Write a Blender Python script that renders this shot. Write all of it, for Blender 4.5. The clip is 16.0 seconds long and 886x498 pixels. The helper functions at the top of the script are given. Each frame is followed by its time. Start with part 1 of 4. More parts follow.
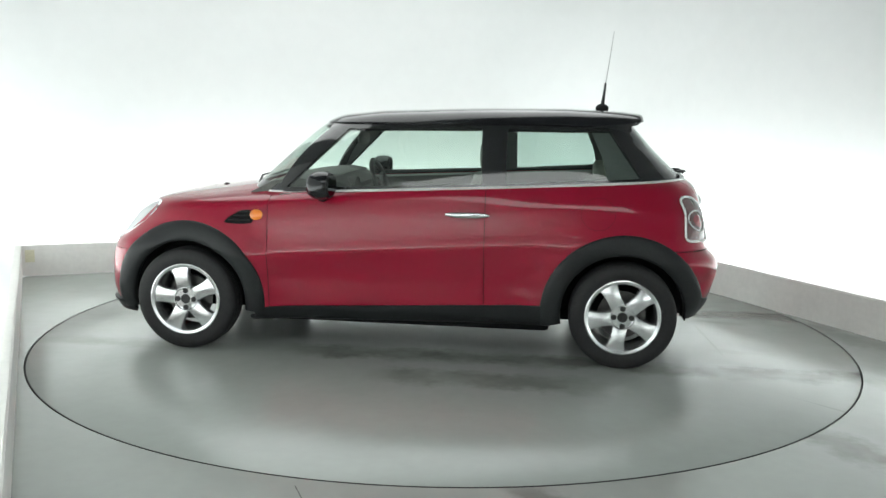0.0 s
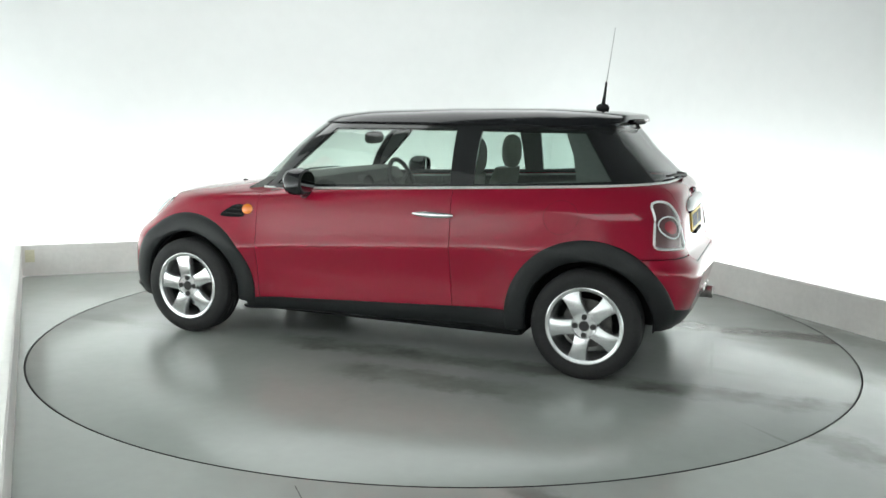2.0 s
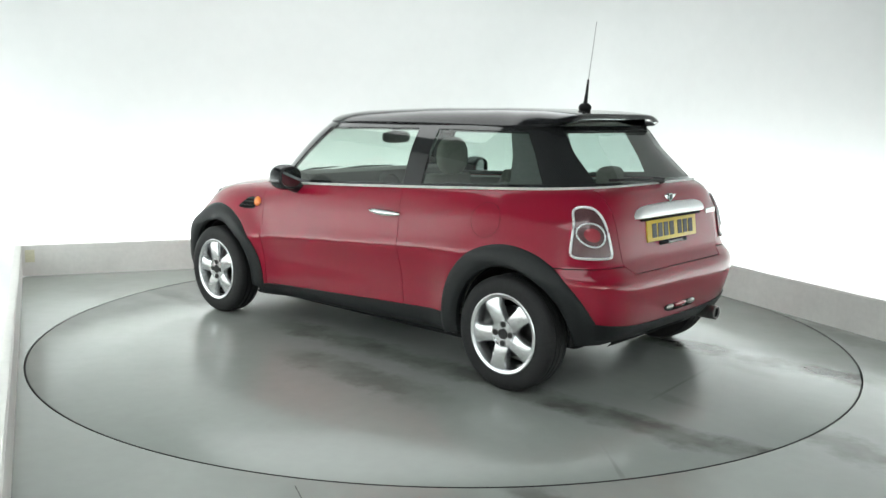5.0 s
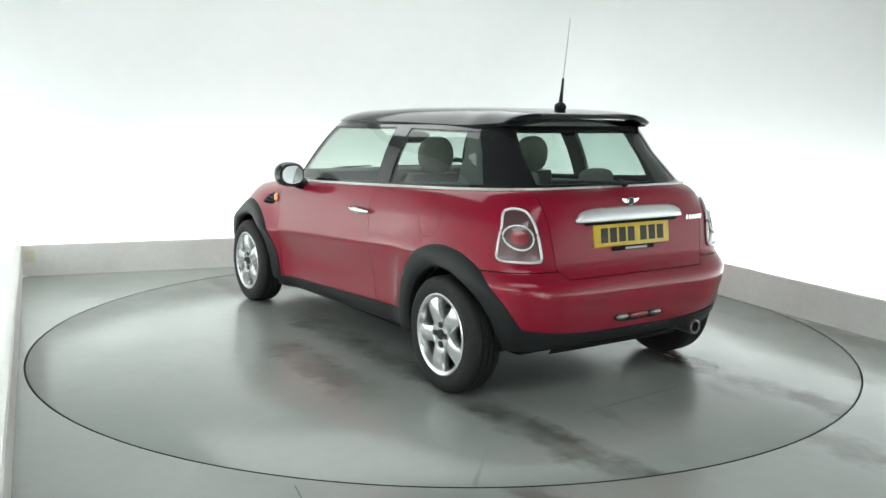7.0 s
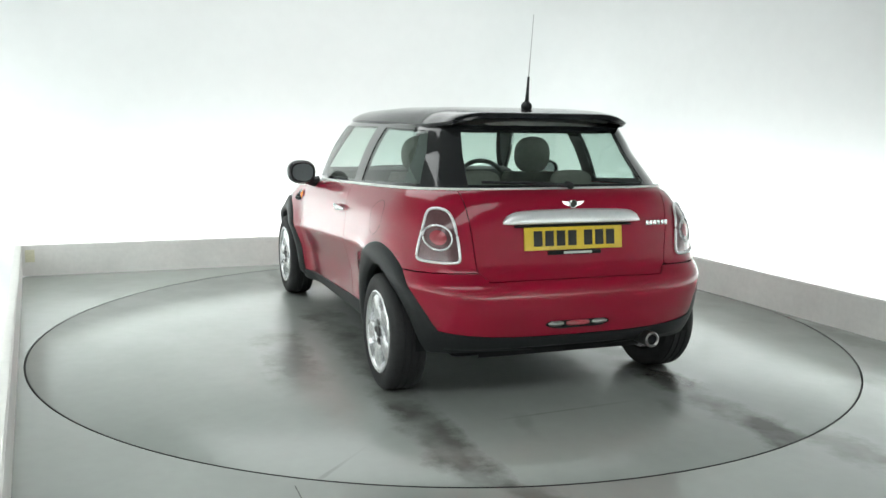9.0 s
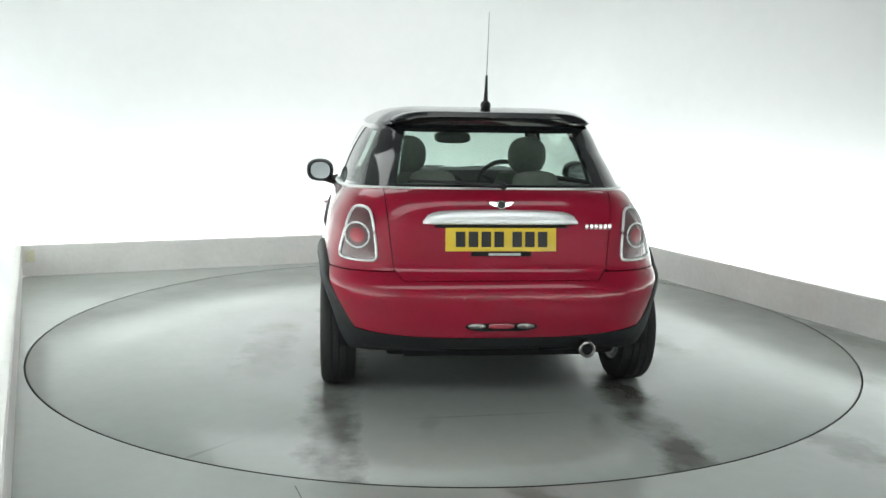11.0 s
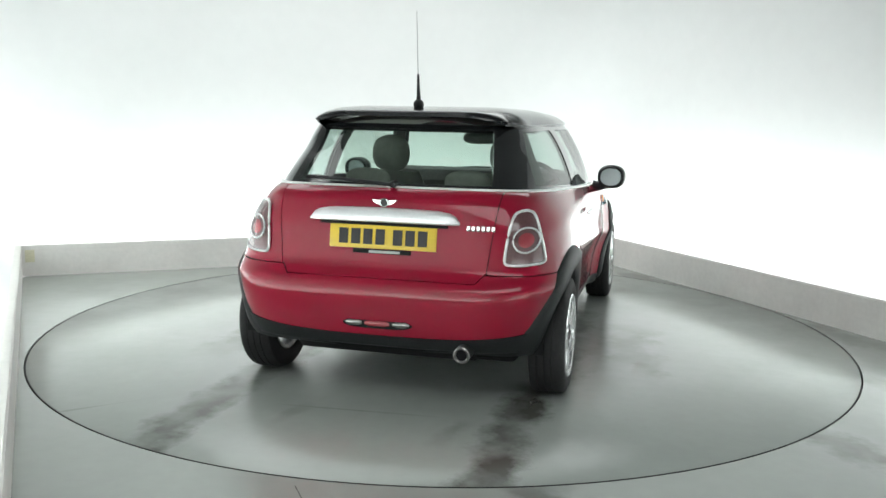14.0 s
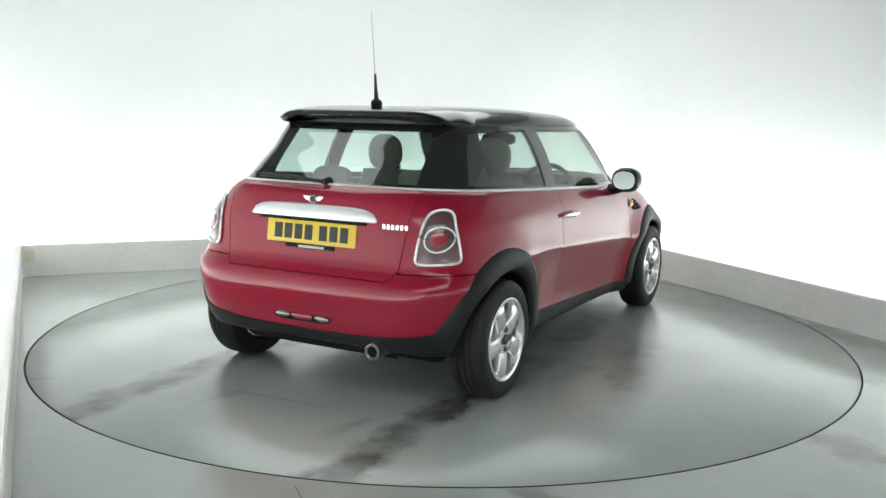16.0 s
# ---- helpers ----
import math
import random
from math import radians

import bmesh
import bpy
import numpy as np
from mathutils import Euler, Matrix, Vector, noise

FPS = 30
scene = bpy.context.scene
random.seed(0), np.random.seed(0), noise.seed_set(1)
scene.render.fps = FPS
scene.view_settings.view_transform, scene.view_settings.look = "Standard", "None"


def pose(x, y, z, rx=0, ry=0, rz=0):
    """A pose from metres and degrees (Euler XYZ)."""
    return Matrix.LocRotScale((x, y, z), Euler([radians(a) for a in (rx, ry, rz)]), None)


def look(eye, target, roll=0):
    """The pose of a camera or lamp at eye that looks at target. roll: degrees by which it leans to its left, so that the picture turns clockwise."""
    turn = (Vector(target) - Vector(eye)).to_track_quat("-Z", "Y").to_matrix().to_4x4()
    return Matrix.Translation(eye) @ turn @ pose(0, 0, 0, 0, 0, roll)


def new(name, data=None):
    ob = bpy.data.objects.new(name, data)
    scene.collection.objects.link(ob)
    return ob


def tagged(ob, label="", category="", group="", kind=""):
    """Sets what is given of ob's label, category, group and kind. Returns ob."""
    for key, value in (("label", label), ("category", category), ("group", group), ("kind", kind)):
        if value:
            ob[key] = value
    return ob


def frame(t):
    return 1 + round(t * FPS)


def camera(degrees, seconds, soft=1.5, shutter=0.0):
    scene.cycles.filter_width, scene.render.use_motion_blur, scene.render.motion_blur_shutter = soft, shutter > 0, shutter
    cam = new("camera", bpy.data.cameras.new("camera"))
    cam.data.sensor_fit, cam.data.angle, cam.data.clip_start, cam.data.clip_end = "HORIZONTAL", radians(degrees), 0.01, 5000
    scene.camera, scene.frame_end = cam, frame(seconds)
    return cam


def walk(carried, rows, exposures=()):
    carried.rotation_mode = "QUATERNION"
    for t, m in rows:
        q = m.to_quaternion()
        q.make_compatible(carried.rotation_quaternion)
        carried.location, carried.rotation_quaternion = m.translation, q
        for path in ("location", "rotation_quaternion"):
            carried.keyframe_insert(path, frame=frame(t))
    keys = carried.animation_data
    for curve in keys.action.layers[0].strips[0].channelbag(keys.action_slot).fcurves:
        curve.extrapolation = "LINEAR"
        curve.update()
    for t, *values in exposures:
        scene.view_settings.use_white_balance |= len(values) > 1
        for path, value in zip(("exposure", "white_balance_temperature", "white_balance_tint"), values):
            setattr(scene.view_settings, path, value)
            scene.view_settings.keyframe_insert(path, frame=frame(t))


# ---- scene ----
# ---------------------------------------------------------------- camera
cam = camera(52.883, 16.0, soft=1.5)
EYE = Vector((0.0, -5.5846, 1.3942))
AIM = EYE + Vector((-0.00243, 0.98778, -0.15581))
walk(cam, [(0, look(EYE, AIM, 0.997)), (16, look(EYE, AIM, 0.997))], exposures=[(0, 0.22), (16, 0.22)])

# ---------------------------------------------------------------- plan of the studio
# inner faces of the low kerb, from the open end along the three sides
KERB = [(0.317, -6.60), (-3.393, 1.440), (1.17, 3.27), (4.72, -4.35)]
R_TABLE = 2.447
H_ROOM = 3.1
OFF = (0.1683, -0.0887)

# ---------------------------------------------------------------- world and lights
world = bpy.data.worlds.new("world")
world.use_nodes = True
world.node_tree.nodes["Background"].inputs[0].default_value = (0.9, 1.0, 0.98, 1)
world.node_tree.nodes["Background"].inputs[1].default_value = 0.03
scene.world = world


def area(name, m, sx, sy, watts, colour=(1, 1, 1)):
    d = bpy.data.lights.new(name, "AREA")
    d.shape, d.size, d.size_y, d.energy, d.color = "RECTANGLE", sx, sy, watts, colour
    ob = new(name, d)
    ob.matrix_basis = m
    return ob


def edge_frame(a, b):
    """Unit way along a kerb and the unit way out of the room."""
    a, b = Vector((*a, 0)), Vector((*b, 0))
    d = (b - a).normalized()
    return a, b, d, Vector((-d.y, d.x, 0))


COVE_W = [135, 42, 92]
for i in range(3):
    a, b, d, o = edge_frame(KERB[i], KERB[i + 1])
    mid = (a + b) / 2 + o * 0.13 + Vector((0, 0, 0.13))
    n = (o * 0.9 + Vector((0, 0, 0.75))).normalized()
    m = Matrix((d, n.cross(d), n)).transposed().to_4x4()
    m.translation = mid
    m = m @ pose(0, 0, 0, 180, 0, 0)
    area("cove_light", m, (b - a).length - 0.3, 0.10, COVE_W[i], (0.94, 1.0, 0.985))
# fourth strip, unseen: added before the end wall to light kerb and car
a, b, d, o = edge_frame((5.9, -5.3), (0.9, -7.6))
m = Matrix((d, o.cross(d), o)).transposed().to_4x4()
m.translation = (a + b) / 2 + Vector((0, 0, 0.22))
area("cove_light", m @ pose(0, 0, 0, 150, 0, 0), 4.6, 0.12, 108, (0.94, 1.0, 0.985))
area("ceiling_softbox_light", pose(-0.45, 1.15, 3.0, 0, 0, 24), 4.2, 3.0, 68, (0.955, 1.0, 0.985))
# unseen fill, added overhead near the camera to lift the front floor
area("rear_fill_light", pose(0.2, -4.2, 3.0, 0, 0, 24), 3.5, 1.6, 38, (0.955, 1.0, 0.985))


# ---------------------------------------------------------------- materials
def material(name, colour, rough=0.5, metal=0.0, coat=0.0, coat_rough=0.05, grain=0.0, grain_scale=40, stain=0.0,
             stain_scale=3.0, bump=0.0, spec=0.5, random_tint=0.0):
    m = bpy.data.materials.new(name)
    m.use_nodes = True
    nt = m.node_tree
    b = nt.nodes["Principled BSDF"]
    b.inputs["Roughness"].default_value, b.inputs["Metallic"].default_value = rough, metal
    b.inputs["Coat Weight"].default_value, b.inputs["Coat Roughness"].default_value = coat, coat_rough
    b.inputs["Specular IOR Level"].default_value = spec
    b.inputs["Base Color"].default_value = (*colour, 1)
    co = nt.nodes.new("ShaderNodeTexCoord")
    if grain or stain:
        last = None
        for amount, scale, detail in ((grain, grain_scale, 3), (stain, stain_scale, 6)):
            if not amount:
                continue
            n = nt.nodes.new("ShaderNodeTexNoise")
            n.inputs["Scale"].default_value, n.inputs["Detail"].default_value = scale, detail
            nt.links.new(co.outputs["Object"], n.inputs["Vector"])
            r = nt.nodes.new("ShaderNodeMapRange")
            r.inputs["From Min"].default_value, r.inputs["From Max"].default_value = 0.3, 0.7
            r.inputs["To Min"].default_value, r.inputs["To Max"].default_value = 1 - amount, 1 + amount * 0.5
            nt.links.new(n.outputs["Fac"], r.inputs["Value"])
            x = nt.nodes.new("ShaderNodeMix")
            x.data_type, x.blend_type = "RGBA", "MULTIPLY"
            x.inputs["Factor"].default_value = 1
            if last is None:
                x.inputs["A"].default_value = (*colour, 1)
            else:
                nt.links.new(last, x.inputs["A"])
            nt.links.new(r.outputs["Result"], x.inputs["B"])
            last = x.outputs["Result"]
        nt.links.new(last, b.inputs["Base Color"])
    if bump:
        n = nt.nodes.new("ShaderNodeTexNoise")
        n.inputs["Scale"].default_value, n.inputs["Detail"].default_value = grain_scale, 4
        nt.links.new(co.outputs["Object"], n.inputs["Vector"])
        u = nt.nodes.new("ShaderNodeBump")
        u.inputs["Strength"].default_value, u.inputs["Distance"].default_value = bump, 0.01
        nt.links.new(n.outputs["Fac"], u.inputs["Height"])
        nt.links.new(u.outputs["Normal"], b.inputs["Normal"])
    return m


def glass(name, colour, rough=0.0):
    m = bpy.data.materials.new(name)
    m.use_nodes = True
    nt = m.node_tree
    nt.nodes.remove(nt.nodes["Principled BSDF"])
    out = nt.nodes["Material Output"]
    tr = nt.nodes.new("ShaderNodeBsdfTransparent")
    tr.inputs["Color"].default_value = (*colour, 1)
    gl = nt.nodes.new("ShaderNodeBsdfGlossy")
    gl.inputs["Roughness"].default_value = 0.02
    lw = nt.nodes.new("ShaderNodeLayerWeight")
    lw.inputs["Blend"].default_value = 0.5
    pw = nt.nodes.new("ShaderNodeMath")
    pw.operation = "POWER"
    pw.inputs[1].default_value = 4.5
    nt.links.new(lw.outputs["Facing"], pw.inputs[0])
    fr = nt.nodes.new("ShaderNodeMath")
    fr.operation = "MULTIPLY_ADD"
    fr.inputs[1].default_value, fr.inputs[2].default_value = 0.88, 0.10
    nt.links.new(pw.outputs[0], fr.inputs[0])
    mx = nt.nodes.new("ShaderNodeMixShader")
    nt.links.new(fr.outputs[0], mx.inputs[0])
    nt.links.new(tr.outputs[0], mx.inputs[1])
    nt.links.new(gl.outputs[0], mx.inputs[2])
    nt.links.new(mx.outputs[0], out.inputs["Surface"])
    return m


PAINT = material("red_paint", (0.30, 0.005, 0.027), 0.30, 0.0, 1.0, 0.075, spec=0.1, grain=0.06, grain_scale=300, stain=0.05, stain_scale=2)
ROOF = material("black_gloss_paint", (0.010, 0.011, 0.013), 0.18, 0, 0.6, 0.06, spec=0.3, grain=0.1, grain_scale=200)
FRIT = material("black_glass_border", (0.014, 0.015, 0.016), 0.10, 0, 1.0, 0.03, grain=0.1, grain_scale=100)
PLASTIC = material("black_grained_plastic", (0.014, 0.016, 0.017), 0.5, 0, spec=0.35, grain=0.25, grain_scale=150, stain=0.15, stain_scale=6, bump=0.1)
UNDER = material("underbody_black", (0.010, 0.010, 0.011), 0.8, 0, spec=0.2, grain=0.3, grain_scale=30)
RUBBER = material("tyre_rubber", (0.011, 0.011, 0.012), 0.7, 0, grain=0.3, grain_scale=60, stain=0.2, stain_scale=8, bump=0.15)
ALLOY = material("silver_alloy", (0.72, 0.73, 0.74), 0.25, 0.92, grain=0.06, grain_scale=120)
CHROME = material("chrome", (0.78, 0.79, 0.80), 0.10, 1.0, grain=0.03, grain_scale=50)
BRIGHT = material("bright_trim", (0.88, 0.89, 0.90), 0.34, 0.55, grain=0.03, grain_scale=50)
DISC = material("brake_steel", (0.10, 0.098, 0.095), 0.4, 1.0, grain=0.2, grain_scale=80)
GLASS = glass("tinted_green_glass", (0.76, 0.85, 0.80))
GLASS_REAR = glass("rear_glass", (0.66, 0.76, 0.72))
LAMP_RED = material("red_lens", (0.34, 0.035, 0.05), 0.15, 0, 1.0)
LAMP_GREY = material("smoked_lens", (0.13, 0.06, 0.065), 0.2, 0, 1.0, grain=0.15, grain_scale=120)
AMBER = material("amber_lens", (0.85, 0.22, 0.02), 0.2, 0, 1.0)
HEADLAMP = material("clear_headlamp", (0.7, 0.72, 0.74), 0.1, 0.3, 1.0)
YELLOW = material("yellow_plate", (0.72, 0.50, 0.03), 0.4, 0, 0.3, grain=0.04, grain_scale=90)
INK = material("black_ink", (0.012, 0.012, 0.012), 0.4, grain=0.1, grain_scale=90)
TRIM = material("dark_interior_trim", (0.15, 0.155, 0.145), 0.7, grain=0.2, grain_scale=80, stain=0.1)
SEAT = material("grey_seat_cloth", (0.38, 0.385, 0.34), 0.85, grain=0.12, grain_scale=45, stain=0.15)
HEADLINE = material("light_headlining", (0.50, 0.50, 0.47), 0.9, grain=0.1, grain_scale=150)
LINING = material("grey_pillar_lining", (0.15, 0.155, 0.15), 0.8, grain=0.08, grain_scale=60)
MIRROR = material("mirror_glass", (0.17, 0.18, 0.185), 0.02, 1.0)
WHIP = material("grey_steel_whip", (0.30, 0.30, 0.30), 0.35, 0.8, grain=0.05, grain_scale=90)
PIPE = material("dull_grey_chrome", (0.33, 0.32, 0.31), 0.28, 1.0, grain=0.15, grain_scale=70, stain=0.2, stain_scale=30)
JOINT = material("floor_joint_filler", (0.10, 0.105, 0.10), 0.7, grain=0.2, grain_scale=60)
WALL = material("white_studio_paint", (0.70, 0.715, 0.71), 0.75, grain=0.015, grain_scale=8, stain=0.02, stain_scale=0.9)
CEIL = material("dark_ceiling_paint", (0.10, 0.105, 0.105), 0.8, grain=0.05, grain_scale=6, stain=0.1, stain_scale=1)
KERB_YELLOW = material("faded_yellow_paint", (0.74, 0.72, 0.55), 0.6, grain=0.08, grain_scale=60, stain=0.1, stain_scale=20)
KERB_M = material("white_kerb_paint", (0.80, 0.79, 0.765), 0.6, grain=0.04, grain_scale=30, stain=0.07, stain_scale=2.5, bump=0.03)
def marked_floor(name, colour, bands):
    """Painted floor with mottling and dark bands, tyre marks among them. bands: start x, y, heading in degrees, length,
    half width, strength.
    """
    m = material(name, colour, 0.25, 0, grain=0.025, grain_scale=14, stain=0.055, stain_scale=1.7, bump=0.0)
    nt = m.node_tree
    bsdf = nt.nodes["Principled BSDF"]
    bsdf.inputs["Specular IOR Level"].default_value = 0.80
    base = bsdf.inputs["Base Color"].links[0].from_socket

    def math_node(op, a, b=None, clamp=False):
        n = nt.nodes.new("ShaderNodeMath")
        n.operation, n.use_clamp = op, clamp
        for i, v in enumerate((a, b)):
            if v is None:
                continue
            if isinstance(v, (int, float)):
                n.inputs[i].default_value = v
            else:
                nt.links.new(v, n.inputs[i])
        return n.outputs[0]
    co = nt.nodes.new("ShaderNodeTexCoord").outputs["Object"]
    wob = nt.nodes.new("ShaderNodeTexNoise")
    wob.inputs["Scale"].default_value, wob.inputs["Detail"].default_value = 4.5, 8
    wob.inputs["Roughness"].default_value = 0.65
    nt.links.new(co, wob.inputs["Vector"])
    total = None
    for x, y, turn, length, half, strength in bands:
        mp = nt.nodes.new("ShaderNodeMapping")
        mp.vector_type = "TEXTURE"
        mp.inputs["Location"].default_value = (x, y, 0)
        mp.inputs["Rotation"].default_value = (0, 0, radians(turn))
        nt.links.new(co, mp.inputs["Vector"])
        sp = nt.nodes.new("ShaderNodeSeparateXYZ")
        nt.links.new(mp.outputs[0], sp.inputs[0])
        across = math_node("ABSOLUTE", sp.outputs["Y"])
        across = math_node("ADD", across, math_node("MULTIPLY", math_node("SUBTRACT", wob.outputs["Fac"], 0.5), half * 2.3))
        a = math_node("SUBTRACT", 1.0, math_node("DIVIDE", across, half), True)
        a = math_node("MULTIPLY", a, 1.5, True)
        lo = math_node("MULTIPLY", math_node("ADD", sp.outputs["X"], 0.10), 5.0, True)
        hi = math_node("MULTIPLY", math_node("SUBTRACT", length, sp.outputs["X"]), 3.0, True)
        k = math_node("MULTIPLY", math_node("MULTIPLY", a, lo), math_node("MULTIPLY", hi, strength))
        total = k if total is None else math_node("MAXIMUM", total, k)
    patch = nt.nodes.new("ShaderNodeTexNoise")
    patch.inputs["Scale"].default_value, patch.inputs["Detail"].default_value = 2.9, 7
    nt.links.new(co, patch.inputs["Vector"])
    pr = nt.nodes.new("ShaderNodeMapRange")
    pr.inputs["From Min"].default_value, pr.inputs["From Max"].default_value = 0.36, 0.58
    nt.links.new(patch.outputs["Fac"], pr.inputs["Value"])
    total = math_node("MULTIPLY", total, math_node("ADD", math_node("MULTIPLY", pr.outputs["Result"], 0.65), 0.35))
    x = nt.nodes.new("ShaderNodeMix")
    x.data_type = "RGBA"
    nt.links.new(total, x.inputs["Factor"])
    nt.links.new(base, x.inputs["A"])
    x.inputs["B"].default_value = (0.060, 0.056, 0.048, 1)
    nt.links.new(x.outputs["Result"], bsdf.inputs["Base Color"])
    r = nt.nodes.new("ShaderNodeMapRange")
    r.inputs["From Min"].default_value, r.inputs["From Max"].default_value = 0.35, 0.65
    r.inputs["To Min"].default_value, r.inputs["To Max"].default_value = 0.20, 0.27
    nt.links.new(patch.outputs["Fac"], r.inputs["Value"])
    nt.links.new(r.outputs["Result"], bsdf.inputs["Roughness"])
    return m


FLOOR_COL = (0.345, 0.370, 0.350)
# the last band is a darker stripe along the foot of the right kerb
FLOOR = marked_floor("grey_floor_paint", FLOOR_COL, [(1.45, -1.45, -60, 2.6, 0.15, 0.7), (0.28, -2.40, -60, 1.2, 0.12, 0.5), (2.25, -0.9, -66, 3.5, 0.10, 0.35), (1.42, 2.38, -65, 5.0, 0.17, 0.42)])
# tyre tracks, plus darker bands at both sides of the car
TABLE_M = marked_floor("grey_turntable_paint", FLOOR_COL, [(-1.10, 0.66, 0, 2.0, 0.15, 0.6), (-0.9, -0.84, 3, 2.0, 0.17, 0.5), (-1.05, 0.69, 180, 1.8, 0.14, 0.72), (-1.05, -0.75, 180, 1.8, 0.14, 0.9), (-0.35, -1.30, 175, 0.5, 0.13, 0.55),
                                                   (1.25, 0.72, 0, 1.2, 0.11, 0.3), (1.25, -0.76, 0, 1.2, 0.11, 0.3), (-1.70, 0.24, 168, 0.3, 0.05, 0.3), (-1.72, -0.52, 170, 0.3, 0.06, 0.5), (0.2, 1.05, 178, 1.3, 0.16, 0.45), (0.4, -1.15, 182, 1.1, 0.20, 0.45), (-2.10, 1.28, -44, 0.42, 0.012, 0.4), (-1.68, 0.30, -86, 0.75, 0.012, 0.25)])
PIT = material("dark_steel", (0.02, 0.022, 0.022), 0.6, 0.5, grain=0.2)


# ---------------------------------------------------------------- mesh helpers
def part(name, bm, mat, parent=None, label="", smooth=True, angle=35):
    bmesh.ops.recalc_face_normals(bm, faces=bm.faces)
    me = bpy.data.meshes.new(name)
    bm.to_mesh(me)
    bm.free()
    me.materials.append(mat)
    ob = new(name, me)
    if smooth:
        me.shade_smooth()
        me.set_sharp_from_angle(angle=radians(angle))
    if parent:
        ob.parent = parent
    if label:
        ob["label"] = label
    return ob


def box(bm, lo, hi, bevel=0.0, seg=2):
    r = bmesh.ops.create_cube(bm, size=1)
    c = [(lo[i] + hi[i]) / 2 for i in range(3)]
    s = [hi[i] - lo[i] for i in range(3)]
    for v in r["verts"]:
        v.co = Vector((c[i] + v.co[i] * s[i] for i in range(3)))
    if bevel:
        es = list({e for v in r["verts"] for e in v.link_edges})
        bmesh.ops.bevel(bm, geom=es, offset=bevel, segments=seg, affect="EDGES", profile=0.6)
    return r["verts"]


def sheet(bm, rows, close_u=False, close_v=False):
    """Faces between rows of points."""
    vs = [[bm.verts.new(p) for p in r] for r in rows]
    nu, nv = len(vs), len(vs[0])
    for i in range(nu if close_u else nu - 1):
        for j in range(nv if close_v else nv - 1):
            a, b = vs[i], vs[(i + 1) % nu]
            k = (j + 1) % nv
            try:
                bm.faces.new((a[j], a[k], b[k], b[j]))
            except ValueError:
                pass
    return vs


def tube(bm, pts, r, n=8, closed=False, flat=1.0):
    pts = [Vector(p) for p in pts]
    rows = []
    for i, p in enumerate(pts):
        q0 = pts[i - 1] if i or closed else p
        q1 = pts[(i + 1) % len(pts)] if i < len(pts) - 1 or closed else p
        d = (q1 - q0).normalized()
        up = Vector((0, 0, 1)) if abs(d.z) < 0.95 else Vector((1, 0, 0))
        s = d.cross(up).normalized()
        u = s.cross(d)
        rr = r[i] if isinstance(r, (list, tuple)) else r
        rows.append([p + rr * (math.cos(2 * math.pi * k / n) * s * flat + math.sin(2 * math.pi * k / n) * u) for k in range(n)])
    vs = sheet(bm, rows, close_u=closed, close_v=True)
    if not closed:
        bm.faces.new(vs[0])
        bm.faces.new(vs[-1])


def lathe(bm, prof, n=48, axis="y", at=(0, 0, 0)):
    """Turn a profile of (radius, along) round an axis."""
    rows = []
    for k in range(n):
        a = 2 * math.pi * k / n
        c, s = math.cos(a), math.sin(a)
        if axis == "y":
            rows.append([(at[0] + r * c, at[1] + h, at[2] + r * s) for r, h in prof])
        elif axis == "x":
            rows.append([(at[0] + h, at[1] + r * c, at[2] + r * s) for r, h in prof])
        else:
            rows.append([(at[0] + r * c, at[1] + r * s, at[2] + h) for r, h in prof])
    sheet(bm, rows, close_u=True)
    bmesh.ops.remove_doubles(bm, verts=bm.verts, dist=1e-5)


def thicken(bm, t):
    bmesh.ops.recalc_face_normals(bm, faces=bm.faces)
    bmesh.ops.solidify(bm, geom=list(bm.faces), thickness=t)


def cut(bm, co, no, keep_inside=True):
    """Keep the side of a plane that lies against its normal (inside), or the other."""
    bmesh.ops.bisect_plane(bm, geom=list(bm.verts) + list(bm.edges) + list(bm.faces), dist=1e-5, plane_co=co, plane_no=no,
                           clear_outer=keep_inside, clear_inner=not keep_inside)
    return bm


def split(bm, planes, gap=0.0):
    """Parts a surface by a convex set of planes: the piece inside, drawn in by gap metres, and a list of the pieces outside."""
    rest, cur = [], bm
    for co, no in planes:
        no = Vector(no).normalized()
        o = cur.copy()
        cut(o, Vector(co), no, False)
        if o.faces:
            rest.append(o)
        cut(cur, co, no, True)
    if gap:
        for co, no in planes:
            no = Vector(no).normalized()
            cut(cur, Vector(co) - no * gap, no, True)
    return cur, rest


def poly_planes(pts, axis):
    """Planes through the sides of a convex polygon, drawn against x and z (axis 'y') or against y and z (axis 'x')."""
    c = [sum(p[i] for p in pts) / len(pts) for i in (0, 1)]
    out = []
    for (a0, a1), (b0, b1) in zip(pts, pts[1:] + pts[:1]):
        n = (b1 - a1, a0 - b0)
        if n[0] * (a0 - c[0]) + n[1] * (a1 - c[1]) < 0:
            n = (-n[0], -n[1])
        out.append(((a0, 0, a1), (n[0], 0, n[1])) if axis == "y" else ((0, a0, a1), (0, n[0], n[1])))
    return out


def merge(bms):
    o = bmesh.new()
    for b in bms:
        me = bpy.data.meshes.new("tmp")
        b.to_mesh(me)
        o.from_mesh(me)
        bpy.data.meshes.remove(me)
        b.free()
    bmesh.ops.remove_doubles(o, verts=o.verts, dist=2e-5)
    return o


def thing(name, label, category, at=None, group=""):
    e = new(name)
    e.empty_display_size = 0.1
    if at is not None:
        e.matrix_basis = at
    return tagged(e, label, category, group)


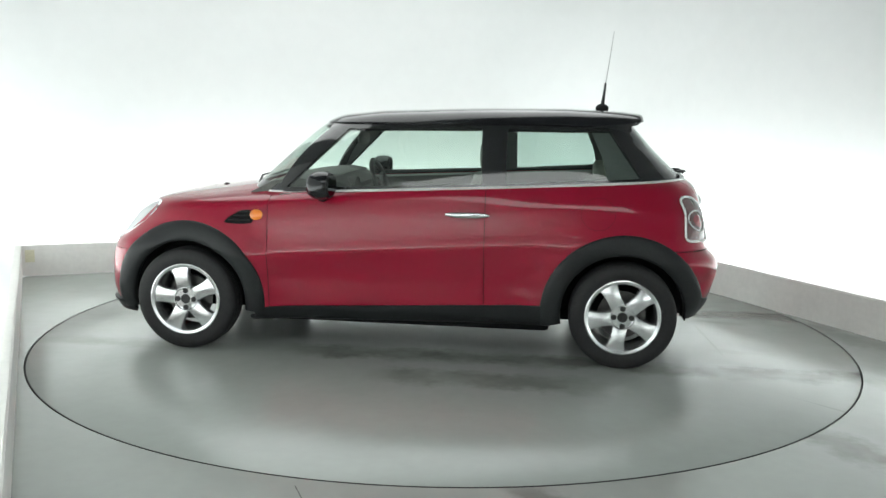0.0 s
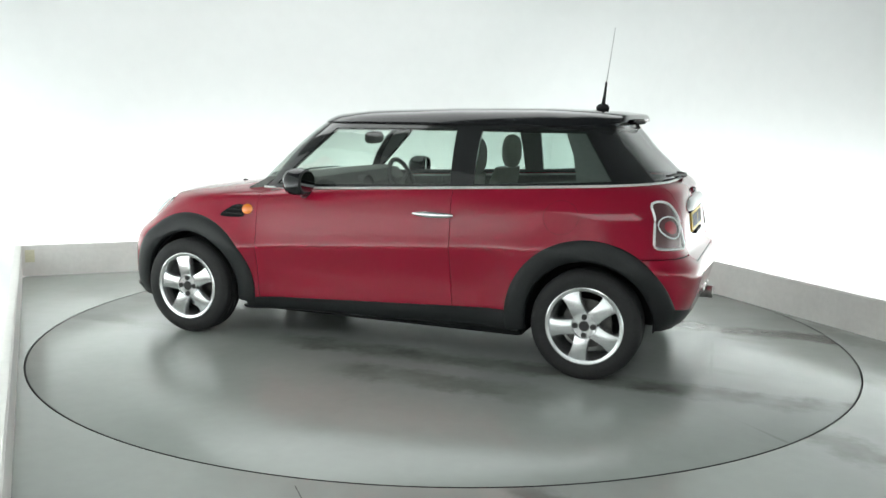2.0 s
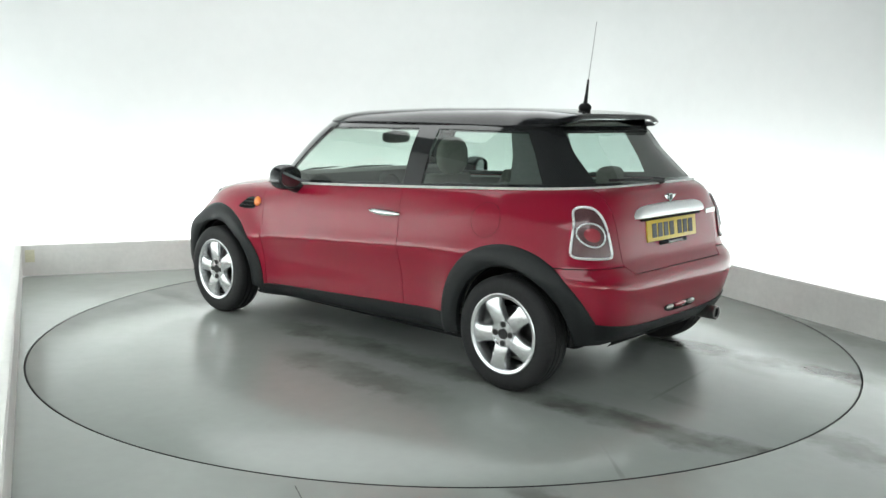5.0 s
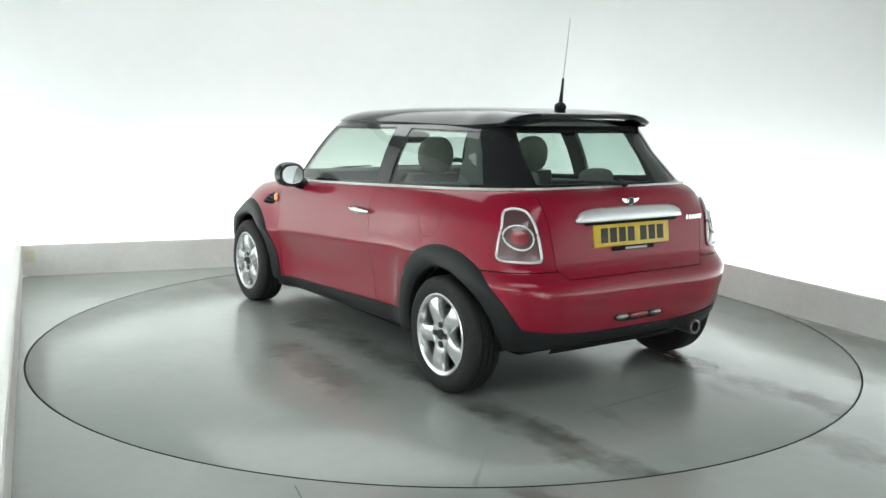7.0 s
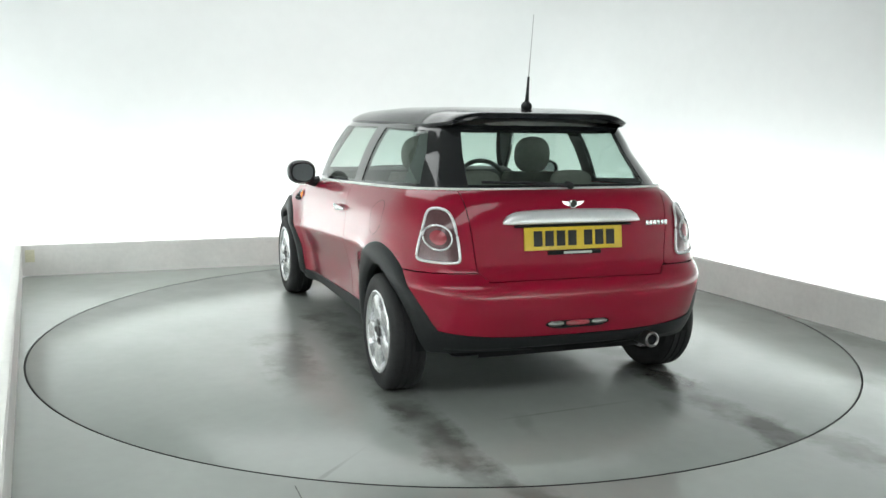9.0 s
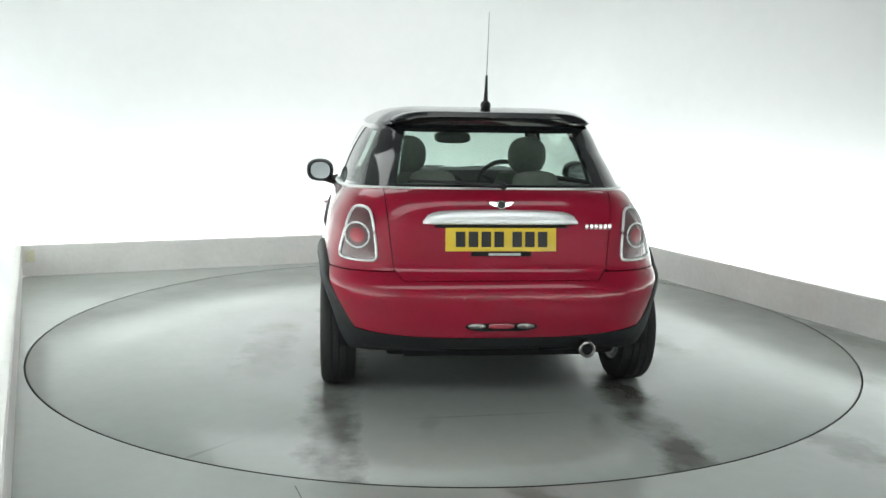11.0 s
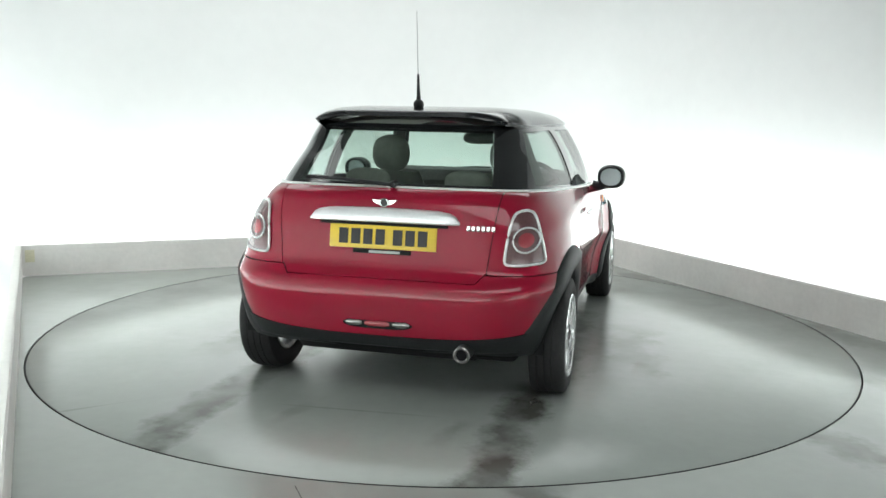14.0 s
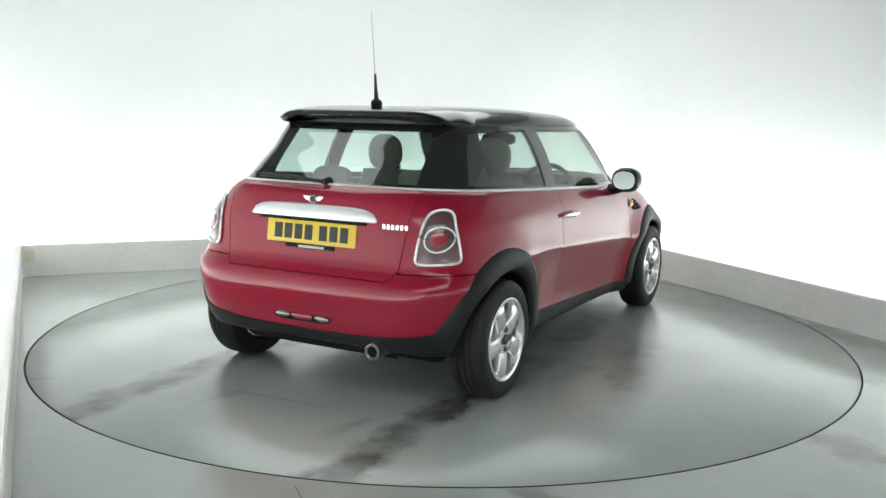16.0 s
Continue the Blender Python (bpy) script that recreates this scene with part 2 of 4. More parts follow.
# ---------------------------------------------------------------- studio
def offset_path(pts, d, extend=0.0):
    """The open path pts, moved outward by d."""
    lines = []
    for p, q in zip(pts, pts[1:]):
        a, b, w, o = edge_frame(p, q)
        lines.append((a + o * d, w))
    out = [lines[0][0] - lines[0][1] * extend]
    for (p, w), (q, v) in zip(lines, lines[1:]):
        k = w.x * v.y - w.y * v.x
        t = ((q.x - p.x) * v.y - (q.y - p.y) * v.x) / k
        out.append(p + w * t)
    a, b, w, o = edge_frame(*pts[-2:])
    out.append(b + o * d + w * extend)
    return [Vector((p.x, p.y, 0)) for p in out]


def build_studio():
    # floor: one sheet with the round opening of the turntable
    bm = bmesh.new()
    n = 160
    ring = [(R_TABLE + 0.004) * Vector((math.cos(2 * math.pi * k / n), math.sin(2 * math.pi * k / n), 0)) for k in range(n)]
    rows = [[p - Vector((0, 0, 0.05)) for p in ring], ring]
    for f in (1.02, 1.3, 2.0, 3.0, 4.5):
        rows.append([p * f for p in ring])
    sheet(bm, rows, close_v=True)
    tagged(part("floor", bm, FLOOR), "smooth grey painted concrete studio floor with scuffs", "floor", kind="structure")
    bm = bmesh.new()
    lathe(bm, [(0.0, -0.12), (2.6, -0.12), (2.6, -0.02)], 64, "z")
    tagged(part("turntable_pit", bm, PIT), "dark steel pit below the turntable", "pit", kind="structure")
    # kerb round three sides
    kerb = tagged(new("kerb"), "low white painted kerb along the studio wall", "kerb", kind="structure")
    inner, outer = offset_path(KERB, 0), offset_path(KERB, 0.05)
    for i in range(3):
        bm = bmesh.new()
        a, b, c, d = inner[i], inner[i + 1], outer[i + 1], outer[i]
        h = 0.25
        top = [bm.verts.new(p + Vector((0, 0, h))) for p in (a, b, c, d)]
        bot = [bm.verts.new(p) for p in (a, b, c, d)]
        bm.faces.new(top)
        bm.faces.new(bot)
        for k in range(4):
            bm.faces.new((top[k], top[(k + 1) % 4], bot[(k + 1) % 4], bot[k]))
        bmesh.ops.recalc_face_normals(bm, faces=bm.faces)
        bmesh.ops.bevel(bm, geom=[e for e in bm.edges if all(v.co.z > h - 0.01 for v in e.verts)], offset=0.008, segments=2, affect="EDGES")
        part("kerb_section", bm, KERB_M, kerb)
    # curved white wall behind the kerb
    def bent(d):
        path = offset_path(KERB, d, 0.5)
        pts = [path[0]]
        for p, q, r in zip(path, path[1:], path[2:]):
            rad = 0.3 + d
            d0, d1 = (q - p).normalized(), (r - q).normalized()
            a, b = q - d0 * rad, q + d1 * rad
            for k in range(17):
                t = k / 16
                pts.append(a * (1 - t) ** 2 + q * 2 * t * (1 - t) + b * t * t)
        return pts + [path[-1]]
    bm = bmesh.new()
    rows = []
    for k in range(9):
        a = math.pi / 2 * k / 8
        rows.append([p + Vector((0, 0, 0.004 + 0.46 * (1 - math.cos(a)))) for p in bent(0.06 + 0.56 * math.sin(a))])
    for z in (0.8, 1.4, 2.2, H_ROOM):
        rows.append([p + Vector((0, 0, z)) for p in bent(0.62)])
    sheet(bm, rows)
    bmesh.ops.recalc_face_normals(bm, faces=bm.faces)
    tagged(part("wall_back", bm, WALL), "seamless white curved studio wall lit from below", "wall", kind="structure")
    path = offset_path(KERB, 0.62, 0.5)
    # faded yellow mark at the end of the kerb
    a, b, d, o = edge_frame(KERB[1], KERB[2])
    bm = bmesh.new()
    box(bm, (0, -0.0015, -0.05), (0.07, 0.0015, 0.05), 0.001, 1)
    ob = part("yellow_mark", bm, KERB_YELLOW, kerb, "faded yellow paint mark")
    ob.matrix_basis = Matrix.Translation(a + d * 0.025 - o * 0.002 + Vector((0, 0, 0.165))) @ pose(0, 0, 0, 0, 0, math.degrees(math.atan2(d.y, d.x)))
    # joint in the floor paint
    bm = bmesh.new()
    sheet(bm, [[(-0.545, -2.455, 0.0015), (-0.539, -2.457, 0.0015)], [(-0.36, -2.93, 0.0015), (-0.356, -2.932, 0.0015)]])
    tagged(part("floor_joint", bm, JOINT), "thin dark joint in the floor", "floor joint", kind="structure")
    # plain end wall and ceiling close the room
    a, b = path[0], path[-1]
    d = (b - a).normalized()
    o = Vector((d.y, -d.x, 0))
    bm = bmesh.new()
    q = [a + o * 1.5 - d * 0.6, b + o * 1.5 + d * 0.6]
    sheet(bm, [[p + Vector((0, 0, z)) for p in (a, *q, b)] for z in (0, H_ROOM)])
    thicken(bm, -0.1)
    tagged(part("wall_front", bm, WALL), "plain white studio end wall", "wall", kind="structure")
    bm = bmesh.new()
    box(bm, (-9, -11, H_ROOM), (9, 8, H_ROOM + 0.1))
    tagged(part("ceiling", bm, CEIL), "plain dark grey studio ceiling", "ceiling", kind="structure")


def build_turntable():
    t = thing("turntable", "round grey painted turntable with dark tyre marks", "turntable", pose(0, 0, 0))
    bm = bmesh.new()
    lathe(bm, [(0.0, 0.0), (0.8, 0.0), (1.6, 0.0), (R_TABLE - 0.009, 0.0), (R_TABLE - 0.006, -0.002), (R_TABLE - 0.006, -0.06), (0.0, -0.06)], 160, "z")
    part("disc", bm, TABLE_M, t)
    bm = bmesh.new()
    lathe(bm, [(R_TABLE - 0.006, 0.0005), (R_TABLE - 0.003, 0.0005), (R_TABLE - 0.002, -0.01), (R_TABLE - 0.002, -0.06), (R_TABLE - 0.006, -0.06)], 160, "z")
    part("edge_band", bm, PIT, t, "dark steel edge band of the disc")
    return t


build_studio()
TABLE = build_turntable()


# ---------------------------------------------------------------- car: outer skin
def outline(xf, xr, w, nf, nr, count=72, xc=-0.1):
    """A closed plan outline, front and rear ends rounded, as points at even steps along each quarter."""
    def quarter(a, n):
        t = np.linspace(0, math.pi / 2, 1500)
        x, y = a * np.cos(t) ** (2 / n), w * np.sin(t) ** (2 / n)
        s = np.concatenate([[0], np.cumsum(np.hypot(np.diff(x), np.diff(y)))])
        k = np.linspace(0, s[-1], count)
        return np.interp(k, s, x), np.interp(k, s, y)
    fx, fy = quarter(xf - xc, nf)
    rx, ry = quarter(xc - xr, nr)
    left = [(xc + x, y) for x, y in zip(fx, fy)] + [(xc - x, y) for x, y in zip(rx[::-1], ry[::-1])][1:]
    return left + [(x, -y) for x, y in left[::-1]][1:-1]


def smooth_rows(table, zs):
    """Monotone cubic steps between the rows of a table whose first column is z."""
    tab = np.array(table)
    out = []
    for z in zs:
        i = int(np.clip(np.searchsorted(tab[:, 0], z) - 1, 0, len(tab) - 2))
        h = tab[i + 1, 0] - tab[i, 0]
        t = (z - tab[i, 0]) / h

        def slope(k):
            if k == 0 or k == len(tab) - 1:
                j = min(k, len(tab) - 2)
                return (tab[j + 1, 1:] - tab[j, 1:]) / (tab[j + 1, 0] - tab[j, 0])
            a = (tab[k, 1:] - tab[k - 1, 1:]) / (tab[k, 0] - tab[k - 1, 0])
            b = (tab[k + 1, 1:] - tab[k, 1:]) / (tab[k + 1, 0] - tab[k, 0])
            return np.where(a * b > 0, 2 * a * b / np.where(a + b == 0, 1, a + b), 0)
        m0, m1 = slope(i), slope(i + 1)
        out.append((2 * t**3 - 3 * t**2 + 1) * tab[i, 1:] + (t**3 - 2 * t**2 + t) * h * m0 + (-2 * t**3 + 3 * t**2) * tab[i + 1, 1:] + (t**3 - t**2) * h * m1)
    return out


#        z     front  rear   half   front/rear squareness
BODY = [(0.15, 1.74, -1.58, 0.735, 8.0, 7.0),
        (0.20, 1.77, -1.61, 0.750, 8.0, 7.0),
        (0.25, 1.785, -1.66, 0.775, 8.5, 7.0),
        (0.34, 1.80, -1.725, 0.788, 9.0, 7.0),
        (0.45, 1.797, -1.765, 0.800, 9.0, 7.0),
        (0.54, 1.785, -1.780, 0.815, 8.5, 7.2),
        (0.590, 1.770, -1.768, 0.827, 7.5, 7.4),
        (0.620, 1.755, -1.738, 0.824, 7.0, 7.6),
        (0.645, 1.735, -1.706, 0.820, 6.5, 7.6),
        (0.713, 1.700, -1.690, 0.814, 5.6, 7.2),
        (0.806, 1.650, -1.675, 0.808, 4.8, 6.4),
        (0.860, 1.585, -1.664, 0.802, 4.3, 5.6),
        (0.905, 1.44, -1.646, 0.792, 3.5, 5.2),
        (0.930, 1.30, -1.618, 0.780, 2.8, 5.0),
        (0.945, 1.19, -1.585, 0.765, 2.8, 4.8),
        (0.965, 1.05, -1.570, 0.735, 2.8, 4.8),
        (0.985, 0.90, -1.550, 0.690, 2.8, 4.8)]
BELT = 0.945


def lean(x, z):
    """The waistline and the crease of the doors climb towards the rear."""
    f = min(max((z - 0.60) / 0.345, 0), 1)
    low = min(max((z - 0.36) / 0.20, 0), 1) * min(max((0.90 - z) / 0.28, 0), 1)
    fade = min(max((x + 1.45) / 0.45, 0), 1) * min(max((1.25 - x) / 0.45, 0), 1)
    return z - 0.05 * min(x, 0.75) * f + (0.026 - 0.062 * x) * low * fade


def flare(x, z):
    """The wings swell a little round the wheels."""
    return max(a * math.exp(-((math.hypot(x - hx, z - 0.29) - 0.42) / 0.11) ** 2) for hx, a in ((1.2335, 0.036), (-1.2335, 0.020)))


def ease(t):
    t = min(max(t, 0), 1)
    return t * t * (3 - 2 * t)


def taper(x):
    """The upper body and the glasshouse draw in towards the rear."""
    return 0.036 * ease((-0.15 - x) / 0.95)


def hollow(x, z):
    """Scale of the width: the shoulder draws in at the rear, the doors tuck under below their crease."""
    tuck = 0.030 * ease((0.60 - z) / 0.20) * ease((0.95 - x) / 0.25) * ease((x + 0.90) / 0.25)
    return 1 - taper(x) * ease((z - 0.80) / 0.145) - tuck


def skin(zs, inset=0.0):
    bm = bmesh.new()
    rows = []
    for z, (xf, xr, w, nf, nr) in zip(zs, smooth_rows(BODY, zs)):
        row = []
        for x, y in outline(xf - inset, xr + inset, w - inset, nf, nr):
            zz = lean(x, z)
            out = flare(x, zz) * min(max((abs(y) - 0.50) / 0.2, 0), 1)
            row.append((x, y * hollow(x, z) + math.copysign(out, y), zz))
        rows.append(row)
    sheet(bm, rows, close_v=True)
    return bm


def unlean(x, z):
    q = z
    for _ in range(8):
        q = q + (z - lean(x, q)) * 0.8
    return q


def half_at(x, z):
    """Half width of the body at x and height z."""
    xf, xr, w, nf, nr = smooth_rows(BODY, [unlean(x, z)])[0]
    r, n = ((x + 0.1) / (xf + 0.1), nf) if x > -0.1 else ((-0.1 - x) / (-0.1 - xr), nr)
    y = w * max(1 - min(r, 1) ** n, 1e-4) ** (1 / n) * hollow(x, unlean(x, z))
    return y + flare(x, z) * min(max((y - 0.50) / 0.2, 0), 1)


def rear_at(y, z):
    """x of the body's rear face at y and height z."""
    q = unlean(-1.65, z)
    xf, xr, w, nf, nr = smooth_rows(BODY, [q])[0]
    w *= hollow(-1.6, q)
    return -0.1 - (-0.1 - xr) * max(1 - min(abs(y) / w, 1) ** nr, 1e-4) ** (1 / nr)


def front_at(y, z):
    """x of the body's front face at y and height z."""
    xf, xr, w, nf, nr = smooth_rows(BODY, [unlean(1.5, z)])[0]
    return -0.1 + (xf + 0.1) * max(1 - min(abs(y) / w, 1) ** nf, 1e-4) ** (1 / nf)


HUBS = [(1.2335, 0.29), (-1.2335, 0.29)]


def open_wheels(bm, r):
    dead = [f for f in bm.faces if abs(f.calc_center_median().y) > 0.45 and any(
        math.hypot(f.calc_center_median().x - x, f.calc_center_median().z - z) < r for x, z in HUBS)]
    bmesh.ops.delete(bm, geom=dead, context="FACES")


#           z     front  rear    half   squareness
HOUSE = [(0.945, 0.990, -1.578, 0.763, 4.0, 4.8),
         (1.04, 0.880, -1.500, 0.733, 4.0, 4.8),
         (1.14, 0.760, -1.418, 0.694, 4.0, 4.8),
         (1.24, 0.630, -1.342, 0.642, 4.0, 5.6),
         (1.315, 0.520, -1.282, 0.588, 4.0, 7.0)]


def house_lean(x, z):
    f = min(max((1.315 - z) / (1.315 - 0.945), 0), 1)
    return z - 0.05 * min(x, 0.75) * f


def house_skin(inset=0.0, n=22):
    bm = bmesh.new()
    zs = np.linspace(0.945, 1.315, n)
    sheet(bm, [[(x, y * (1 - taper(x)), house_lean(x, z)) for x, y in outline(xf - inset, xr + inset, w - inset, nf, nr)]
               for z, (xf, xr, w, nf, nr) in zip(zs, smooth_rows(HOUSE, zs))], close_v=True)
    return bm


def mirror_y(pts):
    return [(-a, b) for a, b in pts]


DOOR_GLASS = [(0.68, 0.935), (0.335, 1.272), (-0.43, 1.285), (-0.445, 0.985)]
QUARTER_GLASS = [(-0.575, 1.285), (-1.140, 1.284), (-1.315, 1.032), (-0.575, 0.990)]
QUARTER_LINING = [(-0.575, 1.285), (-1.060, 1.284), (-1.095, 1.150), (-1.150, 1.032), (-0.575, 0.990)]
REAR_GLASS = [(0.430, 1.292), (-0.430, 1.292), (-0.480, 1.040), (0.480, 1.040)]
SCREEN = [(0.525, 1.285), (-0.525, 1.285), (-0.665, 0.955), (0.665, 0.955)]
DOOR_X = (0.760, -0.470)
ROOF_LINE = [(0.535, 1.300), (0.50, 1.320), (0.40, 1.352), (0.18, 1.376), (-0.36, 1.398), (-0.89, 1.404), (-1.13, 1.397), (-1.22, 1.391), (-1.28, 1.385), (-1.322, 1.380), (-1.329, 1.374), (-1.334, 1.350)]


def build_car():
    car = thing("car", "small red hatchback with black roof and arches on the turntable", "car", pose(OFF[0], OFF[1], 0))

    # lower skin, parted into panels
    zs = list(np.linspace(0.24, 0.54, 13)) + [0.56, 0.575, 0.59, 0.605, 0.62, 0.635, 0.65, 0.67] + list(np.linspace(0.69, 0.925, 13)) + [0.935, 0.945, 0.955, 0.965, 0.975, 0.985]
    s = skin(zs)
    dead = [f for f in s.faces if f.calc_center_median().x < 0.80 and f.calc_center_median().z > lean(f.calc_center_median().x, BELT) + 1e-4]
    bmesh.ops.delete(s, geom=dead, context="FACES")
    open_wheels(s, 0.40)
    bmesh.ops.recalc_face_normals(s, faces=s.faces)
    front, rear = s.copy(), s
    cut(front, (-0.3, 0, 0), (1, 0, 0), False)
    cut(rear, (-0.3, 0, 0), (1, 0, 0), True)
    whole = merge([front, rear])
    bmesh.ops.remove_doubles(whole, verts=whole.verts, dist=1e-5)
    # tailgate: a piece of the rear face
    tail, body = whole.copy(), whole
    lid, rest = split(tail, [((-1.50, 0, 0), (1, 0, 0))] + poly_planes([(0.545, 1.05), (-0.545, 1.05), (-0.500, 0.660), (-0.455, 0.613), (0.455, 0.613), (0.500, 0.660)], "x"), 0.004)
    body.free()
    body = merge(rest)
    bmesh.ops.remove_doubles(body, verts=body.verts, dist=1e-5)
    thicken(lid, 0.012)
    part("tailgate", lid, PAINT, car)
    for side in (1, -1):
        d = body.copy()
        cut(d, (0, side * 0.3, 0), (0, -side, 0), True)
        door, _ = split(d, [((DOOR_X[0], 0, 0), (1, 0, 0)), ((DOOR_X[1], 0, 0), (-1, 0, 0))], 0.0015)
        thicken(door, 0.012)
        part("door", door, PAINT, car)
    pieces = [body.copy(), body.copy()]
    cut(pieces[0], (DOOR_X[0] + 0.0015, 0, 0), (1, 0, 0), False)
    cut(pieces[1], (DOOR_X[1] - 0.0015, 0, 0), (1, 0, 0), True)
    body.free()
    # rear bumper below the lamps
    bumper, quarter = split(pieces[1], [((-1.20, 0, 0), (1, 0, 0)), ((0, 0, 0.655), (0, 0, 1))], 0.005)
    q = merge(quarter)
    for side in (1, -1):
        one = q.copy()
        cut(one, (0, 0, 0), (0, -side, 0), True)
        thicken(one, 0.012)
        part("rear_quarter_panel", one, PAINT, car)
    q.free()
    cut(bumper, (0, 0, 0.30), (0, 0, 1), False)
    thicken(bumper, 0.012)
    part("rear_bumper", bumper, PAINT, car)
    nose, rest = split(pieces[0], [((1.50, 0, 0), (-1, 0, 0)), ((0, 0, 0.56), (0, 0, 1))], 0.0025)
    thicken(nose, 0.012)
    part("front_bumper", nose, PAINT, car)
    bonnet, rest = split(merge(rest), [((0, 0.60, 0), (0, 1, 0)), ((0, -0.60, 0), (0, -1, 0)), ((0, 0, 0.74), (0, 0, -1))], 0.002)
    thicken(bonnet, 0.012)
    part("bonnet", bonnet, PAINT, car)
    wings = merge(rest)
    for side in (1, -1):
        one = wings.copy()
        cut(one, (0, 0, 0), (0, -side, 0), True)
        thicken(one, 0.012)
        part("front_wing", one, PAINT, car)
    wings.free()
    # dark inner shell, seen in the joints and below
    inn = skin(list(np.linspace(0.22, 0.93, 30)), 0.03)
    open_wheels(inn, 0.40)
    part("inner_shell", inn, UNDER, car)
    # black lower edge and sills
    levels = np.linspace(0.16, 0.50, 35)
    rings = np.array([outline(xf + 0.006, xr - 0.006, w + 0.006, nf, nr) for xf, xr, w, nf, nr in smooth_rows(BODY, levels)])
    rows = []
    for k in range(9):
        row = []
        for j in range(rings.shape[1]):
            x, y = rings[10, j]
            side_top, side_bot = 0.287 - 0.05 * x, 0.182 - 0.022 * x
            f = min(max((-1.25 - x) / 0.2, 0), 1)
            top = side_top * (1 - f) + (0.338 + 0.075 * (abs(y) / 0.75) ** 3) * f
            bot = side_bot * (1 - f) + 0.262 * f
            g = min(max((x - 1.3) / 0.2, 0), 1)
            top, bot = top * (1 - g) + 0.25 * g, bot * (1 - g) + 0.165 * g
            z = bot + (top - bot) * k / 8
            q = rings[:, j]
            px, py = float(np.interp(z, levels, q[:, 0])), float(np.interp(z, levels, q[:, 1]))
            tuck = 1 - 0.05 * max(0, 1 - k / 2.0) ** 2
            py *= hollow(px, z)
            py += math.copysign(flare(px, z) * min(max((abs(py) - 0.50) / 0.2, 0), 1), py)
            row.append((px * tuck if px < -1.4 else px + 0.02 * g, py * tuck, z))
        rows.append(row)
    low = bmesh.new()
    sheet(low, rows, close_v=True)
    open_wheels(low, 0.385)
    thicken(low, 0.02)
    part("sill", low, PLASTIC, car, "black plastic lower sill and bumper edge")
    bm = bmesh.new()
    box(bm, (-0.84, -0.63, 0.140), (0.84, 0.63, 0.26), 0.03)
    box(bm, (-1.46, -0.50, 0.185), (1.55, 0.52, 0.26), 0.03)
    part("underbody", bm, UNDER, car)

    # wheel arches
    for i, (x, z) in enumerate(HUBS):
        a0, a1 = (-12, 190) if i == 0 else (-10, 183)
        for side in (1, -1):
            bm = bmesh.new()
            rows = []
            for k in range(57):
                a = radians(a0 + (a1 - a0) * k / 56)
                c, sn = math.cos(a), math.sin(a)
                row = []
                for r, lift in ((0.450, -0.012), (0.449, 0.004), (0.441, 0.012), (0.415, 0.018), (0.372, 0.022), (0.350, 0.020), (0.338, 0.010), (0.336, -0.02)):
                    row.append((x + r * c, side * (half_at(x + r * c, max(z + r * sn, 0.21)) + lift), z + r * sn))
                rows.append(row)
            sheet(bm, rows)
            thicken(bm, 0.006)
            part("wheel_arch", bm, PLASTIC, car)
            bm = bmesh.new()
            lathe(bm, [(0.0, 0.0), (0.345, 0.0), (0.345, side * 0.20), (0.338, side * 0.20), (0.338, side * 0.02), (0.0, side * 0.02)], 48, "y", (x, side * 0.55, z))
            cut(bm, (0, 0, 0.27), (0, 0, 1), False)
            part("wheel_well", bm, UNDER, car)

    # glasshouse: black frame and panes
    h = house_skin()
    panes, halves = [], []
    for side in (1, -1):
        half = h.copy()
        cut(half, (0, 0, 0), (0, -side, 0), True)
        for poly, nm in ((DOOR_GLASS, "door_window"), (QUARTER_GLASS, "quarter_window")):
            pane, rest = split(half, poly_planes(poly, "y"))
            panes.append((pane, nm, side))
            half = merge(rest)
        halves.append(half)
    h.free()
    frame_bm = merge(halves)
    pane, rest = split(frame_bm, [((-1.27, 0, 0), (1, 0, 0))] + poly_planes(REAR_GLASS, "x"))
    panes.append((pane, "tailgate_window", 0))
    frame_bm = merge(rest)
    pane, rest = split(frame_bm, [((0.45, 0, 0), (-1, 0, 0))] + poly_planes(SCREEN, "x"))
    panes.append((pane, "windscreen", 0))
    frame_bm = merge(rest)
    thicken(frame_bm, 0.02)
    part("pillar_frame", frame_bm, FRIT, car, "gloss black pillars and glass borders")
    for bm, nm, side in panes:
        shift = {"tailgate_window": (0.004, 0, 0), "windscreen": (-0.004, 0, 0)}.get(nm, (0, -0.004 * side, 0))
        bmesh.ops.translate(bm, verts=bm.verts, vec=shift)
        ob = part(nm, bm, GLASS_REAR if nm[0] in "tq" else GLASS, car)
        ob.visible_shadow = False

    # roof, its rear edge drawn out into a lip
    bm = bmesh.new()
    rl = np.array(ROOF_LINE)[::-1]
    rows = []
    xf, xr, wide = 0.536, -1.335, 0.606
    for k in range(57):
        t = k / 56
        x = (xf + xr) / 2 + (xf - xr) / 2 * math.cos(math.pi * (0.02 + 0.96 * t))
        r, n = ((x + 0.1) / (xf + 0.1), 4.0) if x > -0.1 else ((-0.1 - x) / (-0.1 - xr), 14.0)
        w = wide * (1 - min(r, 1) ** n) ** (1 / n) * (1 - 1.7 * taper(x) - 0.06 * ease((-1.06 - x) / 0.2))
        zc = float(np.interp(x, rl[:, 0], rl[:, 1]))
        ze = min(1.304 + 0.012 * (1 - ((x + 0.4) / 0.95) ** 2) + 0.034 * max(0, (-0.9 - x) / 0.43) ** 2, zc - 0.002)
        rows.append([(x, w * v, ze + (zc - ze) * (1 - abs(v) ** 9)) for v in np.sin(np.linspace(-math.pi / 2, math.pi / 2, 45))])
    sheet(bm, rows)
    thicken(bm, 0.024)
